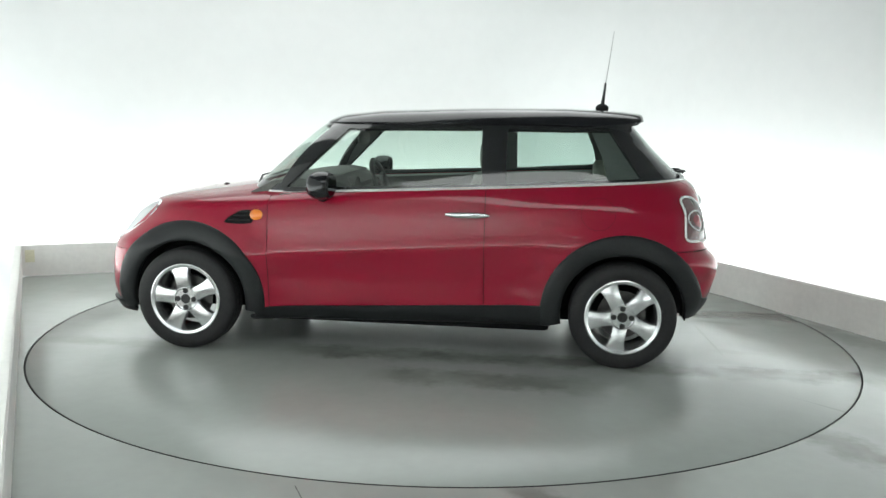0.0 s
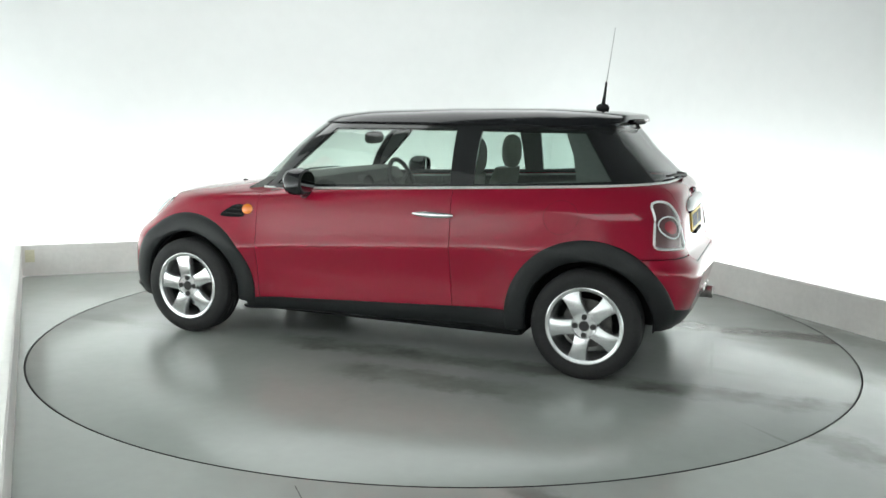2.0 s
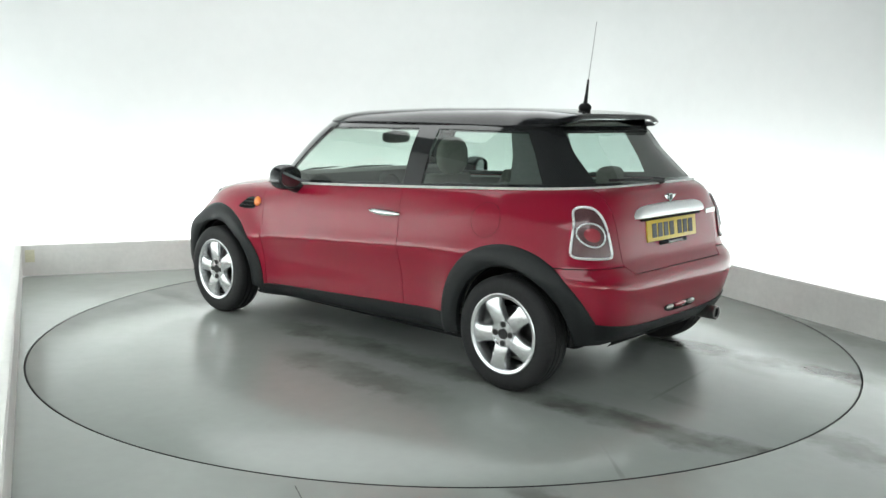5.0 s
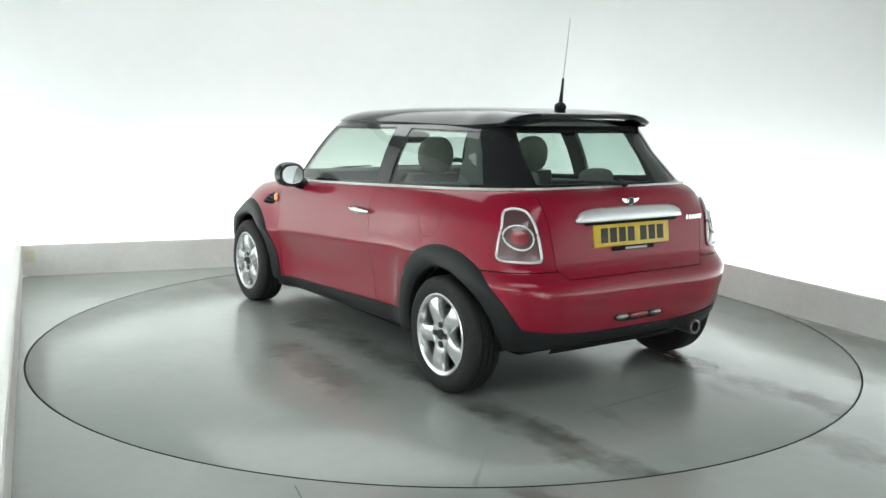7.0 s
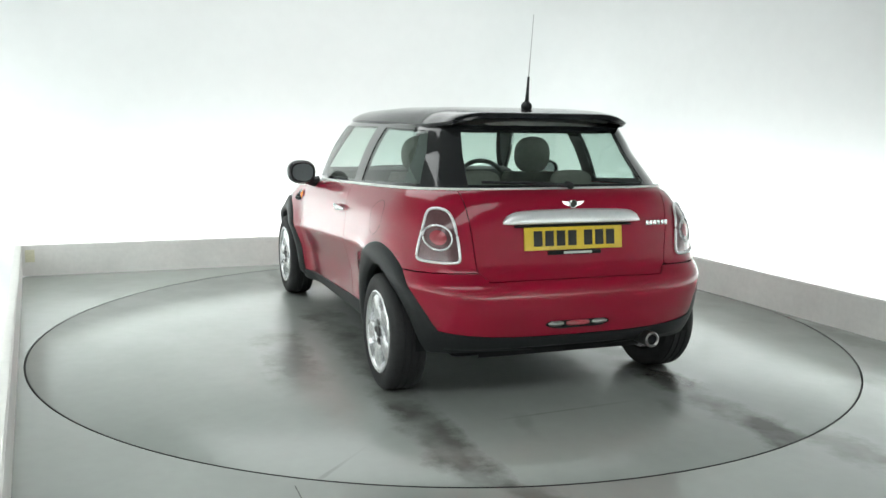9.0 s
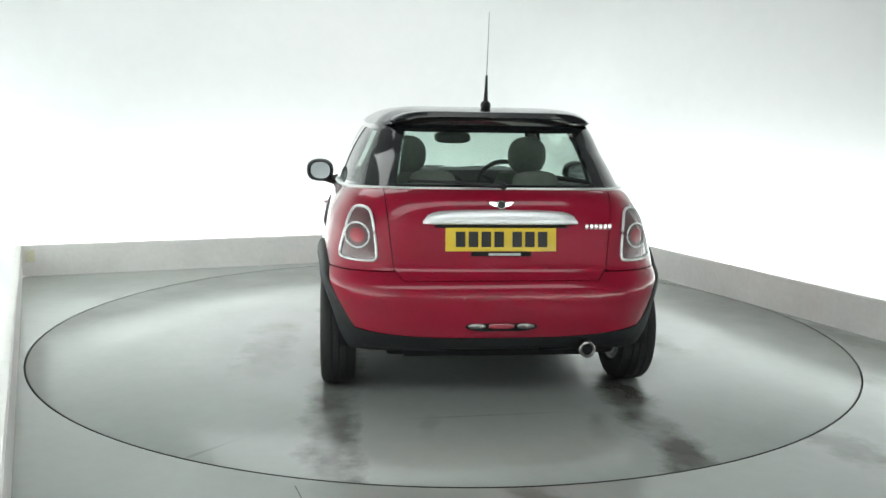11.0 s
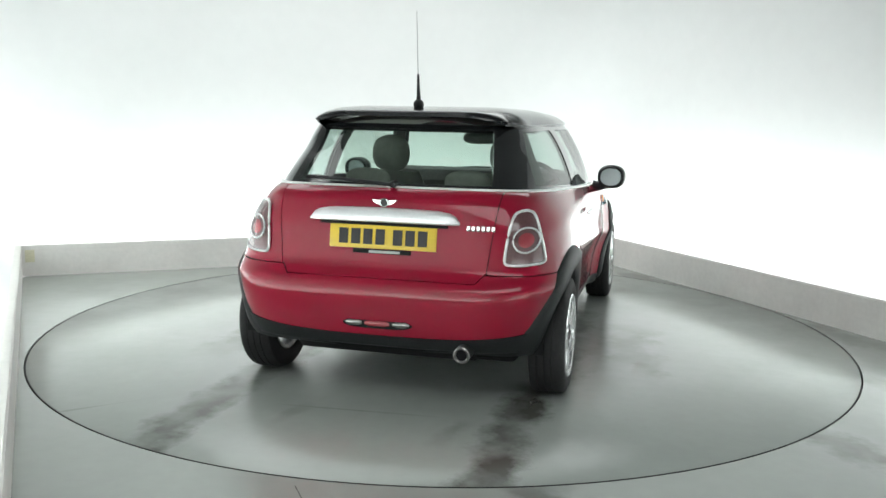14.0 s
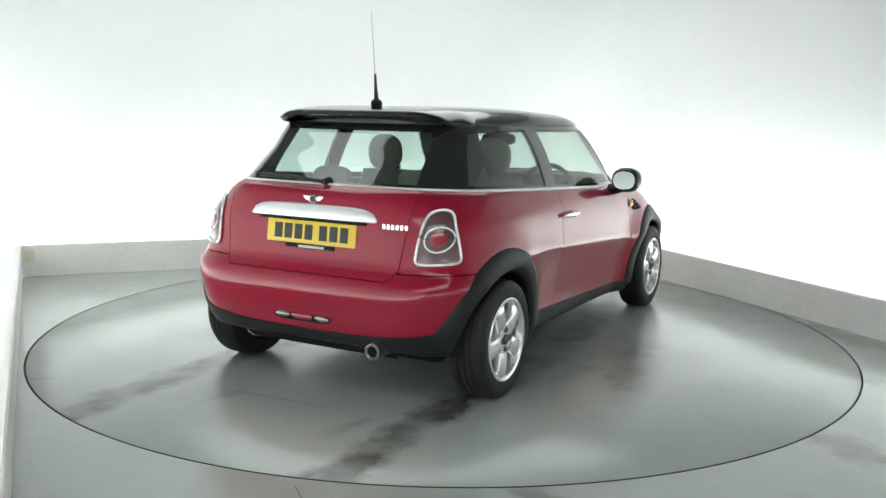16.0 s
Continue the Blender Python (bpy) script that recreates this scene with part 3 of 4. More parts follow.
    part("roof", bm, ROOF, car, "gloss black roof with rear lip")
    # chrome waistline
    ring = [(x, y * 1.009 * (1 - taper(x)), lean(x, BELT)) for x, y in outline(*smooth_rows(BODY, [BELT])[0]) if x < 0.80]
    bm = bmesh.new()
    left = [p for p in ring if p[1] >= 0]
    right = [p for p in ring if p[1] < 0]
    tube(bm, left + right, 0.0080, 6)
    part("waistline_trim", bm, BRIGHT, car)
    for x, z in HUBS:
        for side in (1, -1):
            build_wheel(car, x, side * (0.84 if x < 0 else 0.862), z, side, 64 if x < 0 else 80)
    build_car_details(car)
    return car


def build_wheel(car, x, y, z, side, turn):
    w = new("wheel")
    w.parent = car
    w.matrix_basis = pose(x, y, z, 0, 0, 0 if side > 0 else 180)
    bm = bmesh.new()
    lathe(bm, [(0.205, -0.01), (0.225, -0.002), (0.255, 0.0), (0.280, -0.010), (0.290, -0.024), (0.292, -0.040), (0.292, -0.052), (0.286, -0.053), (0.286, -0.060), (0.292, -0.061), (0.292, -0.087), (0.286, -0.088), (0.286, -0.095), (0.292, -0.096), (0.292, -0.122), (0.286, -0.123), (0.286, -0.130), (0.292, -0.131), (0.292, -0.145), (0.28, -0.168), (0.25, -0.175), (0.20, -0.17)], 64)
    part("tyre", bm, RUBBER, w)
    bm = bmesh.new()
    lathe(bm, [(0.209, -0.014), (0.206, -0.002), (0.200, 0.001), (0.186, -0.004), (0.181, -0.020), (0.172, -0.05), (0.170, -0.16), (0.19, -0.165)], 64)
    for k in range(5):
        a0 = radians(turn + 72 * k)
        rows = []
        for r, wd, h in ((0.040, 0.036, -0.016), (0.062, 0.044, -0.010), (0.085, 0.043, -0.005), (0.115, 0.043, -0.002), (0.145, 0.046, -0.003), (0.168, 0.053, -0.006), (0.189, 0.066, -0.012)):
            row = []
            for dv, dh in ((-1.0, -0.045), (-0.97, -0.014), (-0.86, -0.005), (-0.5, 0.0), (0, 0.0015), (0.5, 0.0), (0.86, -0.005), (0.97, -0.014), (1.0, -0.045)):
                px, pz = r, dv * wd
                row.append((px * math.cos(a0) - pz * math.sin(a0), h + dh, px * math.sin(a0) + pz * math.cos(a0)))
            rows.append(row)
        sheet(bm, rows)
    lathe(bm, [(0.0, -0.011), (0.060, -0.011), (0.064, -0.006), (0.069, -0.006), (0.074, -0.035)], 40)
    part("rim", bm, ALLOY, w, "silver five-spoke alloy rim")
    bm = bmesh.new()
    lathe(bm, [(0.0, -0.085), (0.13, -0.085), (0.13, -0.10), (0.0, -0.10)], 40)
    part("brake_disc", bm, DISC, w)
    bm = bmesh.new()
    lathe(bm, [(0.0, -0.005), (0.025, -0.005), (0.030, -0.014)], 24)
    part("hub_cap", bm, INK, w)
    # black pegs stand for the shade inside the four bolt holes
    me = None
    for k in range(4):
        a = radians(90 * k + 90)
        at = pose(0.047 * math.cos(a), -0.008, 0.048 * math.sin(a))
        if me is None:
            bm = bmesh.new()
            lathe(bm, [(0.0, 0.002), (0.0150, 0.002), (0.0160, -0.010)], 12)
            ob = part("bolt_hole_shade", bm, INK, w)
            me = ob.data
        else:
            ob = new("bolt_hole_shade", me)
            ob.parent = w
        ob.matrix_basis = at


def loop_points(pts, n=48):
    """A closed smooth loop through corner points (Catmull-Rom)."""
    out, m = [], len(pts)
    for i in range(m):
        p = [np.array(pts[(i + k - 1) % m]) for k in range(4)]
        for t in np.linspace(0, 1, max(n // m, 2), endpoint=False):
            out.append(tuple(0.5 * (2 * p[1] + (p[2] - p[0]) * t + (2 * p[0] - 5 * p[1] + 4 * p[2] - p[3]) * t * t + (3 * p[1] - p[0] - 3 * p[2] + p[3]) * t**3)))
    return out


def dome(bm, loop, centre, surface, lift, bulge, rings=6):
    """A lens over a closed loop that lies on a surface."""
    rows = []
    for k in range(rings + 1):
        f = 1 - k / rings * 0.98
        rows.append([surface(centre[0] + (a - centre[0]) * f, centre[1] + (b - centre[1]) * f, lift + bulge * (1 - f * f)) for a, b in loop])
    vs = sheet(bm, rows, close_v=True)
    bm.faces.new(vs[-1])


def ellipsoid(bm, at, size, power=2.0, n=24, m=16):
    def q(v):
        return math.copysign(abs(v) ** (2 / power), v)
    rows = []
    for i in range(m + 1):
        b = -math.pi / 2 + math.pi * i / m
        rows.append([(at[0] + size[0] * q(math.cos(b)) * q(math.cos(2 * math.pi * k / n)), at[1] + size[1] * q(math.cos(b)) * q(math.sin(2 * math.pi * k / n)),
                      at[2] + size[2] * q(math.sin(b))) for k in range(n)])
    sheet(bm, rows, close_v=True)
    bmesh.ops.remove_doubles(bm, verts=bm.verts, dist=1e-5)


def on_rear(y, z, lift):
    return (rear_at(y, z) - lift, y, z)


def build_tail_light(car, side):
    def surf(a, b, lift):
        y = side * a
        # outward along the body's rounded corner
        n = Vector((-1, side * (rear_at(a + 0.01, b) - rear_at(a - 0.01, b)) / 0.02, 0)).normalized()
        p = Vector((rear_at(a, b), y, b)) + n * lift
        return tuple(p)
    loop = loop_points([(0.735, 0.712), (0.70, 0.703), (0.61, 0.700), (0.579, 0.709), (0.576, 0.75), (0.586, 0.85), (0.598, 0.914), (0.618, 0.935), (0.652, 0.938), (0.680, 0.917), (0.708, 0.85), (0.733, 0.75)], 72)
    bm = bmesh.new()
    dome(bm, loop, (0.655, 0.81), surf, 0.004, 0.010)
    light = part("tail_light", bm, LAMP_GREY, car, "smoked tail light in a chrome ring")
    bm = bmesh.new()
    tube(bm, [surf(a, b, 0.008) for a, b in loop], 0.0066, 8, True)
    part("chrome_ring", bm, BRIGHT, light)
    circle = [(0.656 + 0.052 * math.cos(2 * math.pi * k / 32), 0.812 + 0.055 * math.sin(2 * math.pi * k / 32)) for k in range(32)]
    bm = bmesh.new()
    tube(bm, [surf(a, b, 0.014) for a, b in circle], 0.0045, 8, True)
    part("inner_ring", bm, BRIGHT, light)
    bm = bmesh.new()
    dome(bm, [(0.656 + (a - 0.656) * 0.6, 0.812 + (b - 0.812) * 0.6) for a, b in circle], (0.656, 0.812), surf, 0.014, 0.003)
    part("red_lens", bm, LAMP_RED, light)


def build_mirror(car, side):
    at = (0.42, side * 0.890, 0.968)
    bm = bmesh.new()
    ellipsoid(bm, at, (0.085, 0.093, 0.078), 2.4)
    cut(bm, (at[0] - 0.045, 0, 0), (-1, 0, 0), True)
    mirror = part("door_mirror", bm, ROOF, car, "gloss black door mirror")
    bm = bmesh.new()
    rows = []
    for f, dx in ((1.0, 0.0), (0.92, -0.010), (0.80, -0.007)):
        rows.append([(at[0] - 0.045 + dx, at[1] + 0.083 * f * math.copysign(abs(math.cos(t)) ** (2 / 2.4), math.cos(t)), at[2] + 0.070 * f * math.copysign(abs(math.sin(t)) ** (2 / 2.4), math.sin(t)))
                     for t in [2 * math.pi * k / 32 for k in range(32)]])
    sheet(bm, rows, close_v=True)
    part("mirror_rim", bm, PLASTIC, mirror)
    bm = bmesh.new()
    rows = [[(at[0] - 0.052 + 0.013 * f * side * math.copysign(abs(math.cos(t)) ** (2 / 2.4), math.cos(t)), at[1] + 0.068 * f * math.copysign(abs(math.cos(t)) ** (2 / 2.4), math.cos(t)), at[2] + 0.057 * f * math.copysign(abs(math.sin(t)) ** (2 / 2.4), math.sin(t)))
             for t in [2 * math.pi * k / 32 for k in range(32)]] for f in (1.0, 0.5, 0.02)]
    sheet(bm, rows, close_v=True)
    part("mirror_glass", bm, MIRROR, mirror)
    bm = bmesh.new()
    tube(bm, [(0.44, side * 0.765, 0.905), (0.44, side * 0.80, 0.90), (0.43, side * 0.845, 0.912), (0.42, side * 0.868, 0.945)], [0.035, 0.033, 0.03, 0.03], 10)
    part("mirror_foot", bm, PLASTIC, mirror)


def build_side(car, side):
    def surf(x, z, lift):
        return (x, side * (half_at(x, z) + lift), z)
    # handle with its recess
    bm = bmesh.new()
    loop = [(-0.375 + 0.075 * math.cos(t), 0.818 + 0.030 * math.sin(t)) for t in [2 * math.pi * k / 28 for k in range(28)]]
    dome(bm, loop, (-0.375, 0.818), surf, 0.0015, -0.001)
    part("handle_recess", bm, PAINT, car)
    bm = bmesh.new()
    n = 14
    tube(bm, [surf(-0.255 - 0.24 * k / n, 0.822, 0.018 + 0.016 * math.sin(math.pi * k / n)) for k in range(n + 1)], [0.006 + 0.010 * math.sin(math.pi * k / n) ** 0.6 for k in range(n + 1)], 10, flat=0.6)
    part("door_handle", bm, CHROME, car, "chrome door handle")
    # side grille and repeater
    bm = bmesh.new()
    pts = [(1.005, 0.738), (0.86, 0.735), (0.845, 0.77), (0.862, 0.806), (0.93, 0.798)]
    dome(bm, loop_points(pts, 40), (0.90, 0.77), surf, 0.003, 0.002)
    grille = part("side_grille", bm, UNDER, car)
    for a, b, z0, z1 in ((0.985, 0.86, 0.752, 0.753), (0.955, 0.86, 0.776, 0.778), (0.93, 0.86, 0.797, 0.800)):
        bm = bmesh.new()
        tube(bm, [surf(a + (b - a) * k / 4, z0 + (z1 - z0) * k / 4, 0.008) for k in range(5)], 0.0045, 6)
        part("grille_slat", bm, PLASTIC, grille)
    bm = bmesh.new()
    dome(bm, [(0.824 + 0.038 * math.cos(t), 0.784 + 0.030 * math.sin(t)) for t in [2 * math.pi * k / 24 for k in range(24)]], (0.824, 0.784), surf, 0.006, 0.012)
    part("side_repeater", bm, AMBER, car, "orange side indicator")
    if side > 0:
        bm = bmesh.new()
        tube(bm, [surf(-1.082 + 0.092 * math.cos(t), 0.845 + 0.086 * math.sin(t), 0.0) for t in [2 * math.pi * k / 40 for k in range(40)]], 0.0006, 6, True)
        part("fuel_flap_joint", bm, UNDER, car)
    # headlight
    def nose(a, b, lift):
        return (front_at(a, b) + lift - 0.02, side * a, b)
    bm = bmesh.new()
    loop = [(0.590 + 0.100 * math.cos(t), 0.712 + 0.112 * math.sin(t)) for t in [2 * math.pi * k / 32 for k in range(32)]]
    dome(bm, loop, (0.590, 0.712), nose, 0.022, 0.018)
    lamp = part("headlight", bm, HEADLAMP, car, "clear headlight with chrome ring")
    bm = bmesh.new()
    tube(bm, [nose(a, b, 0.02) for a, b in loop], 0.010, 8, True)
    part("headlight_ring", bm, CHROME, lamp)


def build_plate(car):
    x0 = -1.683
    bm = bmesh.new()
    box(bm, (-0.006, -0.26, -0.0555), (0.006, 0.26, 0.0555), 0.004)
    plate = part("number_plate", bm, YELLOW, car, "yellow rear plate with black bars")
    plate.matrix_basis = pose(x0, 0, 0.799, 0, 7.5, 0)
    # two groups of bars in place of the characters
    for y0, count in ((0.213, 4), (-0.052, 3)):
        for k in range(count):
            bm = bmesh.new()
            y = y0 - k * 0.060
            box(bm, (-0.0085, y - 0.045, -0.036), (-0.005, y, 0.036), 0.001, 1)
            part("plate_bar", bm, INK, plate)
    bm = bmesh.new()
    box(bm, (-0.012, -0.14, -0.078), (0.010, 0.14, -0.058), 0.003)
    part("plate_holder_strip", bm, UNDER, plate)
    bm = bmesh.new()
    box(bm, (-0.0145, -0.09, -0.075), (-0.011, 0.06, -0.063), 0.001, 1)
    part("holder_print", bm, HEADLINE, plate)


def build_rear_fittings(car):
    # chrome grip above the plate
    bm = bmesh.new()
    rows = []
    for k in range(31):
        v = -1 + 2 * k / 30
        y = 0.365 * v
        e = (1 - abs(v) ** 10)
        zt, zb = 0.889 + 0.046 * e ** 0.7 - 0.008 * v * v, 0.869 - 0.002 * e
        x = rear_at(y, 0.88)
        row = []
        for t in range(9):
            a = math.pi * t / 8
            row.append((x + 0.004 - (0.010 + 0.022 * e ** 0.5) * math.sin(a) ** 0.8, y, zb + (zt - zb) * ((1 - math.cos(a)) / 2) ** 2))
        rows.append(row)
    sheet(bm, rows)
    part("tailgate_grip", bm, BRIGHT, car, "chrome grip bar over the plate")
    # solid black bar stands in for the shade below the grip
    bm = bmesh.new()
    box(bm, (-1.686, -0.31, 0.853), (-1.65, 0.31, 0.866), 0.004)
    part("grip_recess_shade", bm, UNDER, car)
    # winged badge as a plain shape
    x = rear_at(0, 0.957)
    for s2 in (1, -1):
        bm = bmesh.new()
        prof = [(0.010, 0.969), (0.060, 0.972), (0.053, 0.962), (0.038, 0.952), (0.010, 0.944)]
        f = [bm.verts.new((x - 0.010, s2 * a, b)) for a, b in prof]
        g = [bm.verts.new((x + 0.004, s2 * a, b)) for a, b in prof]
        bm.faces.new(f)
        bm.faces.new(g)
        for k in range(5):
            bm.faces.new((f[k], f[(k + 1) % 5], g[(k + 1) % 5], g[k]))
        part("badge_wing", bm, CHROME, car)
    bm = bmesh.new()
    lathe(bm, [(0.0, -0.017), (0.015, -0.017), (0.0175, -0.014), (0.018, 0.006)], 28, "x", (x, 0, 0.958))
    part("badge_disc", bm, INK, car)
    bm = bmesh.new()
    tube(bm, [(x - 0.013, 0.019 * math.cos(2 * math.pi * k / 24), 0.958 + 0.017 * math.sin(2 * math.pi * k / 24)) for k in range(24)], 0.0035, 6, True)
    part("badge_ring", bm, CHROME, car)
    # lettering as plain bars
    for k in range(6):
        y = -0.398 - k * 0.0225
        bm = bmesh.new()
        xx = rear_at(y, 0.858)
        box(bm, (xx - 0.006, y - 0.017, 0.845), (xx + 0.003, y, 0.871), 0.003, 2)
        part("badge_bar", bm, CHROME, car)
    # wiper
    bm = bmesh.new()
    lathe(bm, [(0.0, -0.024), (0.013, -0.022), (0.018, 0.0), (0.020, 0.03)], 20, "x", (-1.590, -0.02, 1.038))
    wiper = part("rear_wiper", bm, PLASTIC, car, "black rear wiper")
    bm = bmesh.new()
    tube(bm, [(-1.610, -0.02, 1.038), (-1.606, 0.10, 1.046), (-1.596, 0.25, 1.056), (-1.582, 0.38, 1.058)], [0.009, 0.010, 0.007, 0.004], 8)
    part("wiper_arm", bm, PLASTIC, wiper)
    bm = bmesh.new()
    tube(bm, [(-1.584, 0.02, 1.040), (-1.577, 0.22, 1.054), (-1.562, 0.43, 1.058)], 0.007, 8)
    part("wiper_blade", bm, RUBBER, wiper)
    # reflector slot in the bumper
    bm = bmesh.new()
    rows = [[(rear_at(y, 0.405) - 0.004, y, 0.405 + 0.019 * math.sin(t) * (1 - (abs(y) / 0.17) ** 6) - 0.006 * (1 if math.sin(t) < 0 else 0)) for t in (1.57, 0.6, 0, -0.6, -1.57)] for y in np.linspace(-0.168, 0.168, 25)]
    sheet(bm, rows)
    slot = part("bumper_slot", bm, UNDER, car, "dark slot with fog lamp in the bumper")
    bm = bmesh.new()
    tube(bm, [(rear_at(y, 0.405) - 0.006, y, 0.404) for y in np.linspace(-0.06, 0.06, 6)], [0.008, 0.013, 0.013, 0.013, 0.013, 0.008], 10, flat=0.6)
    part("fog_lens", bm, LAMP_RED, slot)
    for s2 in (1, -1):
        bm = bmesh.new()
        tube(bm, [(rear_at(s2 * y, 0.405) - 0.006, s2 * y, 0.404) for y in np.linspace(0.075, 0.155, 6)], [0.006, 0.012, 0.013, 0.013, 0.012, 0.005], 10, flat=0.7)
        part("slot_lens", bm, PIPE, slot)
    # exhaust
    bm = bmesh.new()
    lathe(bm, [(0.0, 0.10), (0.024, 0.10), (0.026, 0.003), (0.032, -0.003), (0.039, 0.002), (0.039, 0.02), (0.036, 0.25), (0.0, 0.25)], 32, "x", (-1.775, -0.408, 0.291))
    pipe = part("exhaust_pipe", bm, PIPE, car, "dull grey chrome tail pipe")
    # black disc closes the mouth, in place of the shade inside the pipe
    bm = bmesh.new()
    lathe(bm, [(0.0, 0.014), (0.025, 0.012), (0.0255, 0.006)], 28, "x", (-1.775, -0.408, 0.291))
    part("pipe_mouth_shade", bm, UNDER, pipe)
    bm = bmesh.new()
    box(bm, (-1.52, -0.62, 0.20), (-1.40, 0.30, 0.30), 0.04, 3)
    part("silencer", bm, UNDER, car)
    # aerial
    bm = bmesh.new()
    ellipsoid(bm, (-1.115, 0, 1.412), (0.040, 0.026, 0.028))
    aerial = part("aerial", bm, PLASTIC, car, "black roof aerial with thin whip")
    bm = bmesh.new()
    tube(bm, [(-1.115, 0, 1.42), (-1.124, 0, 1.50), (-1.130, 0, 1.565)], [0.013, 0.008, 0.006], 8)
    part("aerial_base", bm, PLASTIC, aerial)
    bm = bmesh.new()
    tube(bm, [(-1.130, 0, 1.56), (-1.150, 0, 1.72), (-1.168, 0, 1.875)], [0.0024, 0.0020, 0.0016], 6)
    part("aerial_whip", bm, WHIP, aerial)
    # windscreen wipers
    for y0, y1 in ((0.44, -0.02), (0.0, -0.48)):
        bm = bmesh.new()
        tube(bm, [(1.0 - 0.42 * y0 * y0, y0, 0.940), (1.0 - 0.1 * (y0 + y1) ** 2, (y0 + y1) / 2, 0.962), (0.985 - 0.42 * y1 * y1, y1, 0.968)], [0.009, 0.007, 0.004], 8)
        part("windscreen_wiper", bm, PLASTIC, car)
    bm = bmesh.new()
    ellipsoid(bm, (1.20, 0.25, 0.905), (0.018, 0.012, 0.008))
    part("washer_jet", bm, PLASTIC, car)


def build_seat(car, y):
    bm = bmesh.new()
    box(bm, (-0.36, y - 0.24, 0.42), (0.16, y + 0.24, 0.58), 0.05, 3)
    seat = part("front_seat", bm, SEAT, car, "grey cloth front seat with round headrest")
    bm = bmesh.new()
    rows = []
    for k in range(13):
        t = k / 12
        z, x = 0.52 + 0.50 * t, -0.30 - 0.13 * t
        w = 0.235 - 0.07 * t**3
        th = 0.085 - 0.03 * t
        rows.append([(x + th * math.copysign(abs(math.cos(a)) ** 0.6, math.cos(a)), y + w * math.copysign(abs(math.sin(a)) ** 0.6, math.sin(a)), z) for a in [2 * math.pi * j / 24 for j in range(24)]])
    vs = sheet(bm, rows, close_v=True)
    bm.faces.new(vs[-1])
    part("backrest", bm, SEAT, seat)
    bm = bmesh.new()
    ellipsoid(bm, (-0.455, y, 1.125), (0.055, 0.115, 0.110), 2.4)
    part("headrest", bm, SEAT, seat)
    for s2 in (1, -1):
        bm = bmesh.new()
        tube(bm, [(-0.44, y + s2 * 0.05, 0.98), (-0.45, y + s2 * 0.05, 1.06)], 0.007, 8)
        part("headrest_post", bm, CHROME, seat)


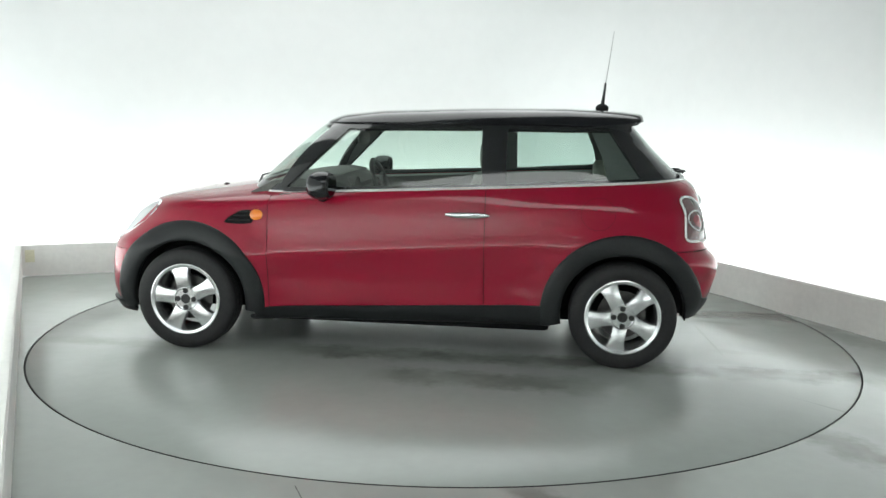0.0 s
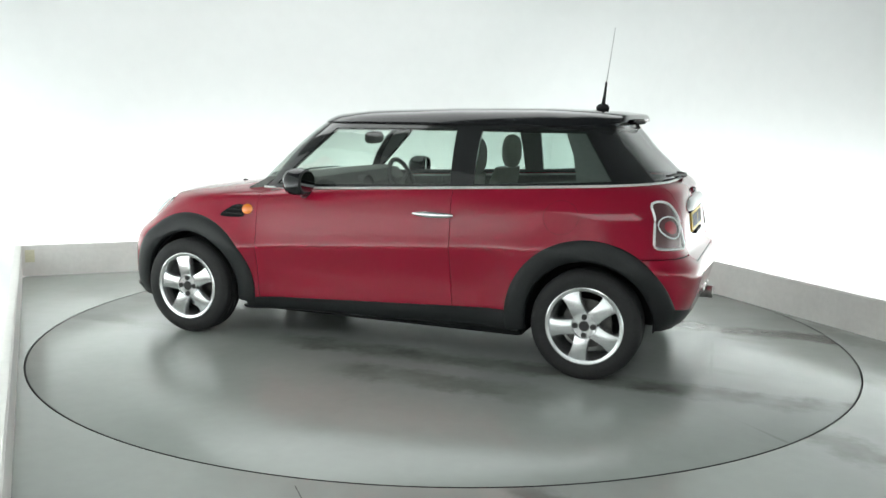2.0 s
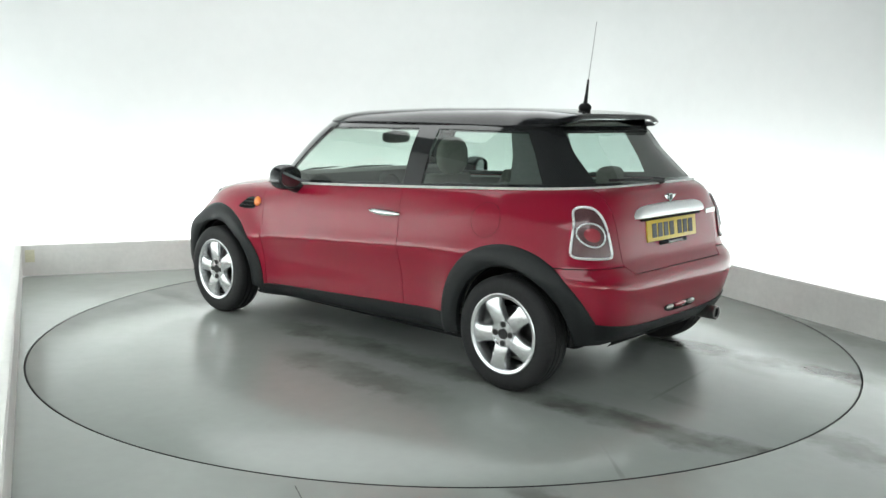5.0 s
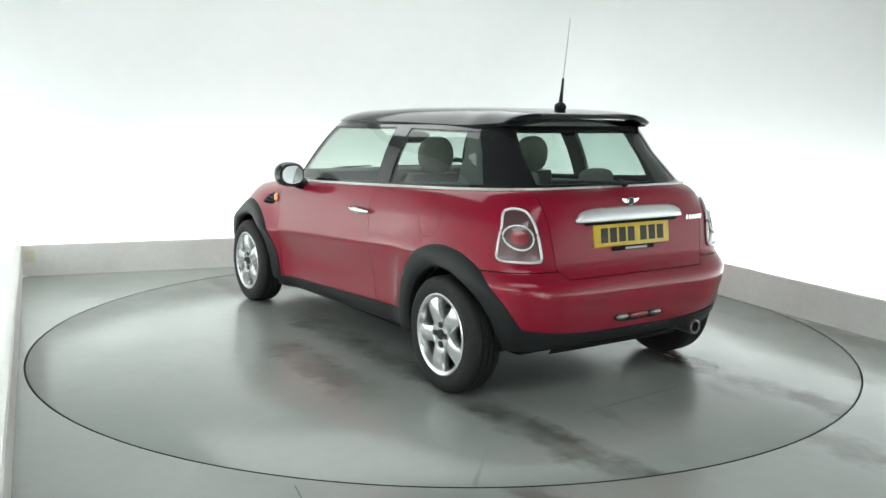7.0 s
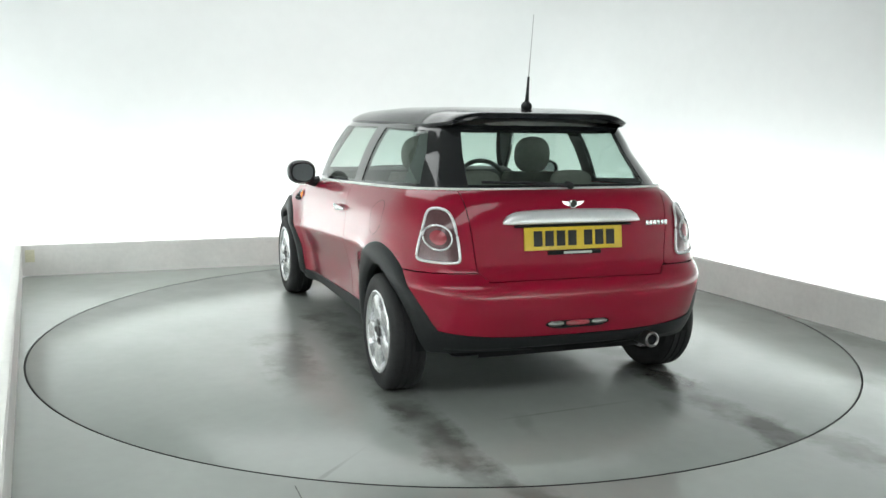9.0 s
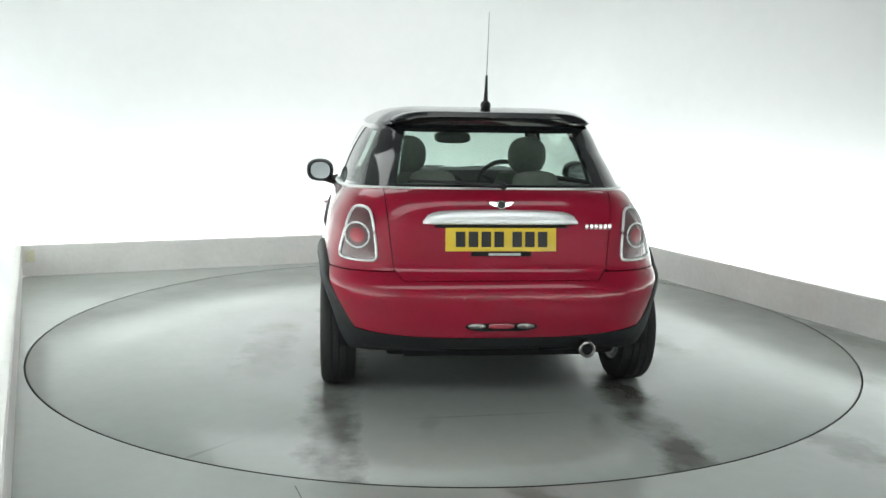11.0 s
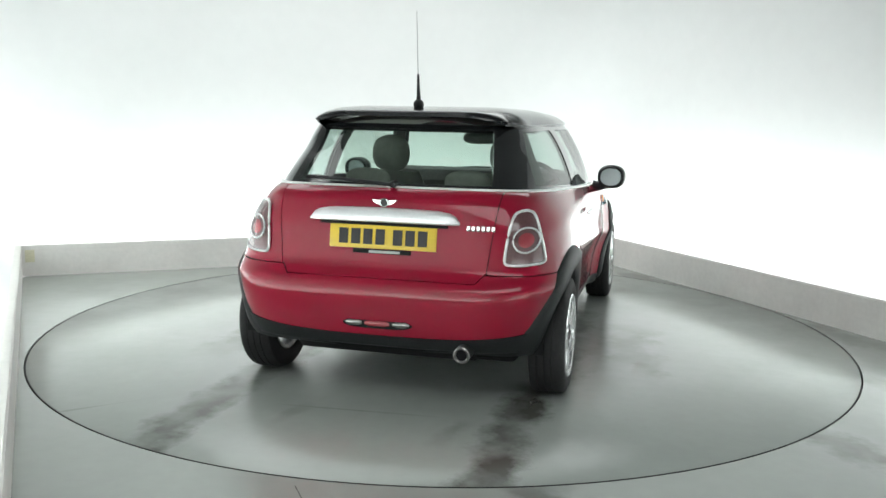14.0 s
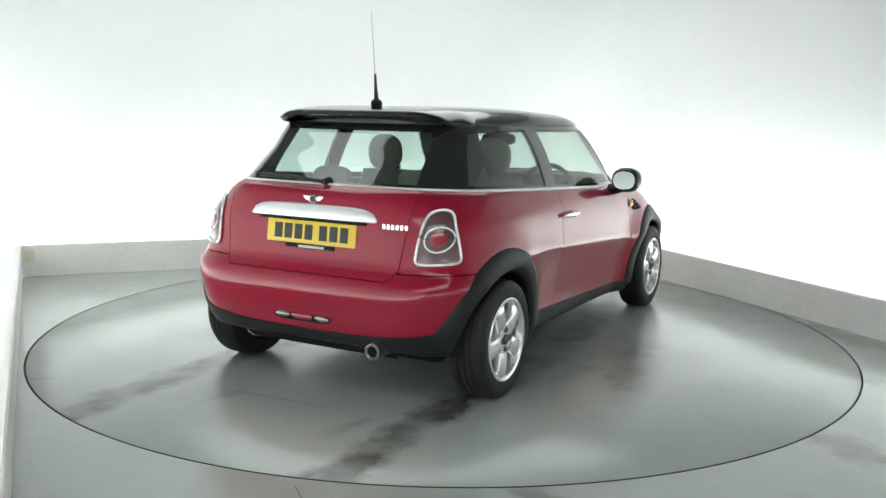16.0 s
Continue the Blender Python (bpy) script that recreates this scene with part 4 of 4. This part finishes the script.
def build_cabin(car):
    for y in (0.36, -0.36):
        build_seat(car, y)
    bm = bmesh.new()
    box(bm, (-1.05, -0.53, 0.42), (-0.62, 0.53, 0.60), 0.06, 3)
    bench = part("rear_bench", bm, SEAT, car, "grey cloth rear bench")
    for y in (0.27, -0.27):
        bm = bmesh.new()
        box(bm, (-1.17, y - 0.26, 0.50), (-1.03, y + 0.26, 0.97), 0.055, 3)
        part("bench_back", bm, SEAT, bench)
        bm = bmesh.new()
        ellipsoid(bm, (-1.13, y, 1.015), (0.045, 0.12, 0.065), 2.8)
        part("bench_headrest", bm, SEAT, bench)
    bm = bmesh.new()
    box(bm, (-1.56, -0.60, 0.90), (-1.18, 0.60, 0.93), 0.01)
    part("parcel_shelf", bm, TRIM, car)
    # dashboard
    bm = bmesh.new()
    prof = [(0.93, 0.60), (0.94, 0.90), (0.80, 0.970), (0.62, 0.985), (0.50, 0.970), (0.44, 0.90), (0.46, 0.80), (0.52, 0.60)]
    rows = [[(x - 0.22 * max(0, abs(y) - 0.35) ** 1.5 * (1 if x > 0.7 else 0), y, z) for x, z in prof] for y in np.linspace(-0.655, 0.655, 15)]
    vs = sheet(bm, rows, close_v=True)
    bm.faces.new(vs[0])
    bm.faces.new(vs[-1])
    dash = part("dashboard", bm, TRIM, car, "dark dashboard with round central dial")
    bm = bmesh.new()
    lathe(bm, [(0.0, 0.0), (0.085, 0.0), (0.097, -0.012), (0.10, 0.01), (0.09, 0.10), (0.0, 0.10)], 36, "x", (0.43, 0.0, 0.855))
    part("central_dial", bm, TRIM, dash)
    # steering wheel on the right-hand side
    bm = bmesh.new()
    c, n = Vector((0.33, -0.37, 0.865)), 36
    ax = Vector((-0.40, 0, 0.92)).normalized()
    u, v = Vector((0, 1, 0)), Vector((0.92, 0, 0.40)).normalized()
    u2 = ax.cross(u)
    tube(bm, [c + 0.185 * (math.cos(2 * math.pi * k / n) * u + math.sin(2 * math.pi * k / n) * Vector((0.35, 0, 0.937))) for k in range(n)], 0.016, 8, True)
    wheel = part("steering_wheel", bm, TRIM, car)
    for a in (0, 120, 240):
        bm = bmesh.new()
        d = math.cos(radians(a - 90)) * u + math.sin(radians(a - 90)) * Vector((0.35, 0, 0.937))
        tube(bm, [c + Vector((0.02, 0, 0)), c + d * 0.10 + Vector((0.01, 0, 0)), c + d * 0.182], [0.018, 0.014, 0.010], 8)
        part("wheel_spoke", bm, TRIM, wheel)
    bm = bmesh.new()
    tube(bm, [c, c + Vector((0.24, 0, -0.08))], 0.04, 10)
    part("steering_column", bm, TRIM, wheel)
    # inner mirror
    bm = bmesh.new()
    ellipsoid(bm, (0.38, -0.01, 1.200), (0.022, 0.125, 0.040), 3.0)
    inner = part("inner_mirror", bm, TRIM, car)
    bm = bmesh.new()
    tube(bm, [(0.39, -0.01, 1.235), (0.43, -0.01, 1.30)], 0.012, 8)
    part("mirror_stalk", bm, TRIM, inner)
    # door cards
    for side in (1, -1):
        bm = bmesh.new()
        rows = []
        for x in np.linspace(-1.15, 0.71, 16):
            t = lean(x, BELT) - 0.010
            low = 0.34 if x > -0.82 else 0.68
            o = min(half_at(x, 0.80) - 0.042, 0.736 * (1 - taper(x)) - 0.004)
            rows.append([(x, side * y, z) for y, z in ((o - 0.09, low), (o - 0.09, t - 0.10), (o - 0.07, t - 0.01), (o - 0.05, t), (o - 0.006, t), (o - 0.006, low))])
        vs = sheet(bm, rows, close_v=True)
        bm.faces.new(vs[0])
        bm.faces.new(vs[-1])
        part("inner_trim_panel", bm, TRIM, car)
    # light lining inside the pillars
    lining = house_skin(0.024)
    sides = []
    for side in (1, -1):
        half = lining.copy()
        cut(half, (0, 0, 0), (0, -side, 0), True)
        for poly in (DOOR_GLASS, QUARTER_LINING):
            pane, rest = split(half, poly_planes(poly, "y"))
            pane.free()
            half = merge(rest)
        sides.append(half)
    lining.free()
    bm = merge(sides)
    for planes in ([((-1.25, 0, 0), (1, 0, 0))] + poly_planes([(0.44, 1.288), (-0.44, 1.288), (-0.47, 1.04), (0.47, 1.04)], "x"), [((0.42, 0, 0), (-1, 0, 0))] + poly_planes(SCREEN, "x")):
        pane, rest = split(bm, planes)
        pane.free()
        bm = merge(rest)
    part("pillar_lining", bm, LINING, car)
    bm = bmesh.new()
    rows = [[(x, 0.53 * v, 1.365 - 0.075 * abs(v) ** 3 - (0.04 if x > 0.3 else 0) - (0.03 if x < -1.1 else 0)) for v in np.linspace(-1, 1, 13)] for x in np.linspace(0.38, -1.22, 12)]
    sheet(bm, rows)
    part("headlining", bm, HEADLINE, car)
    bm = bmesh.new()
    box(bm, (-0.84, -0.68, 0.30), (0.86, 0.68, 0.33))
    box(bm, (-1.5, -0.53, 0.304), (-0.85, 0.53, 0.334))
    part("cabin_floor", bm, TRIM, car)
    bm = bmesh.new()
    box(bm, (0.90, -0.62, 0.30), (0.93, 0.62, 0.84))
    part("bulkhead", bm, UNDER, car)


def build_car_details(car):
    for side in (1, -1):
        build_tail_light(car, side)
        build_mirror(car, side)
        build_side(car, side)
    build_plate(car)
    build_rear_fittings(car)
    build_cabin(car)


CAR = build_car()


# ---------------------------------------------------------------- movement
def heading(t):
    """Degrees of turn of the turntable; it runs evenly."""
    return 172.895 - 6.9513 * t + float(np.interp(t, [0, 2, 4, 6.5, 8, 12, 16], [0.2, -0.05, -0.2, -0.12, 0.0, 0.05, -0.03]))


def motions():
    rows_car, rows_table = [], []
    for k in range(17):
        turn = pose(0, 0, 0, 0, 0, heading(k))
        rows_table.append((k, turn))
        rows_car.append((k, turn @ pose(OFF[0], OFF[1], 0)))
    walk(TABLE, rows_table)
    walk(CAR, rows_car)


motions()
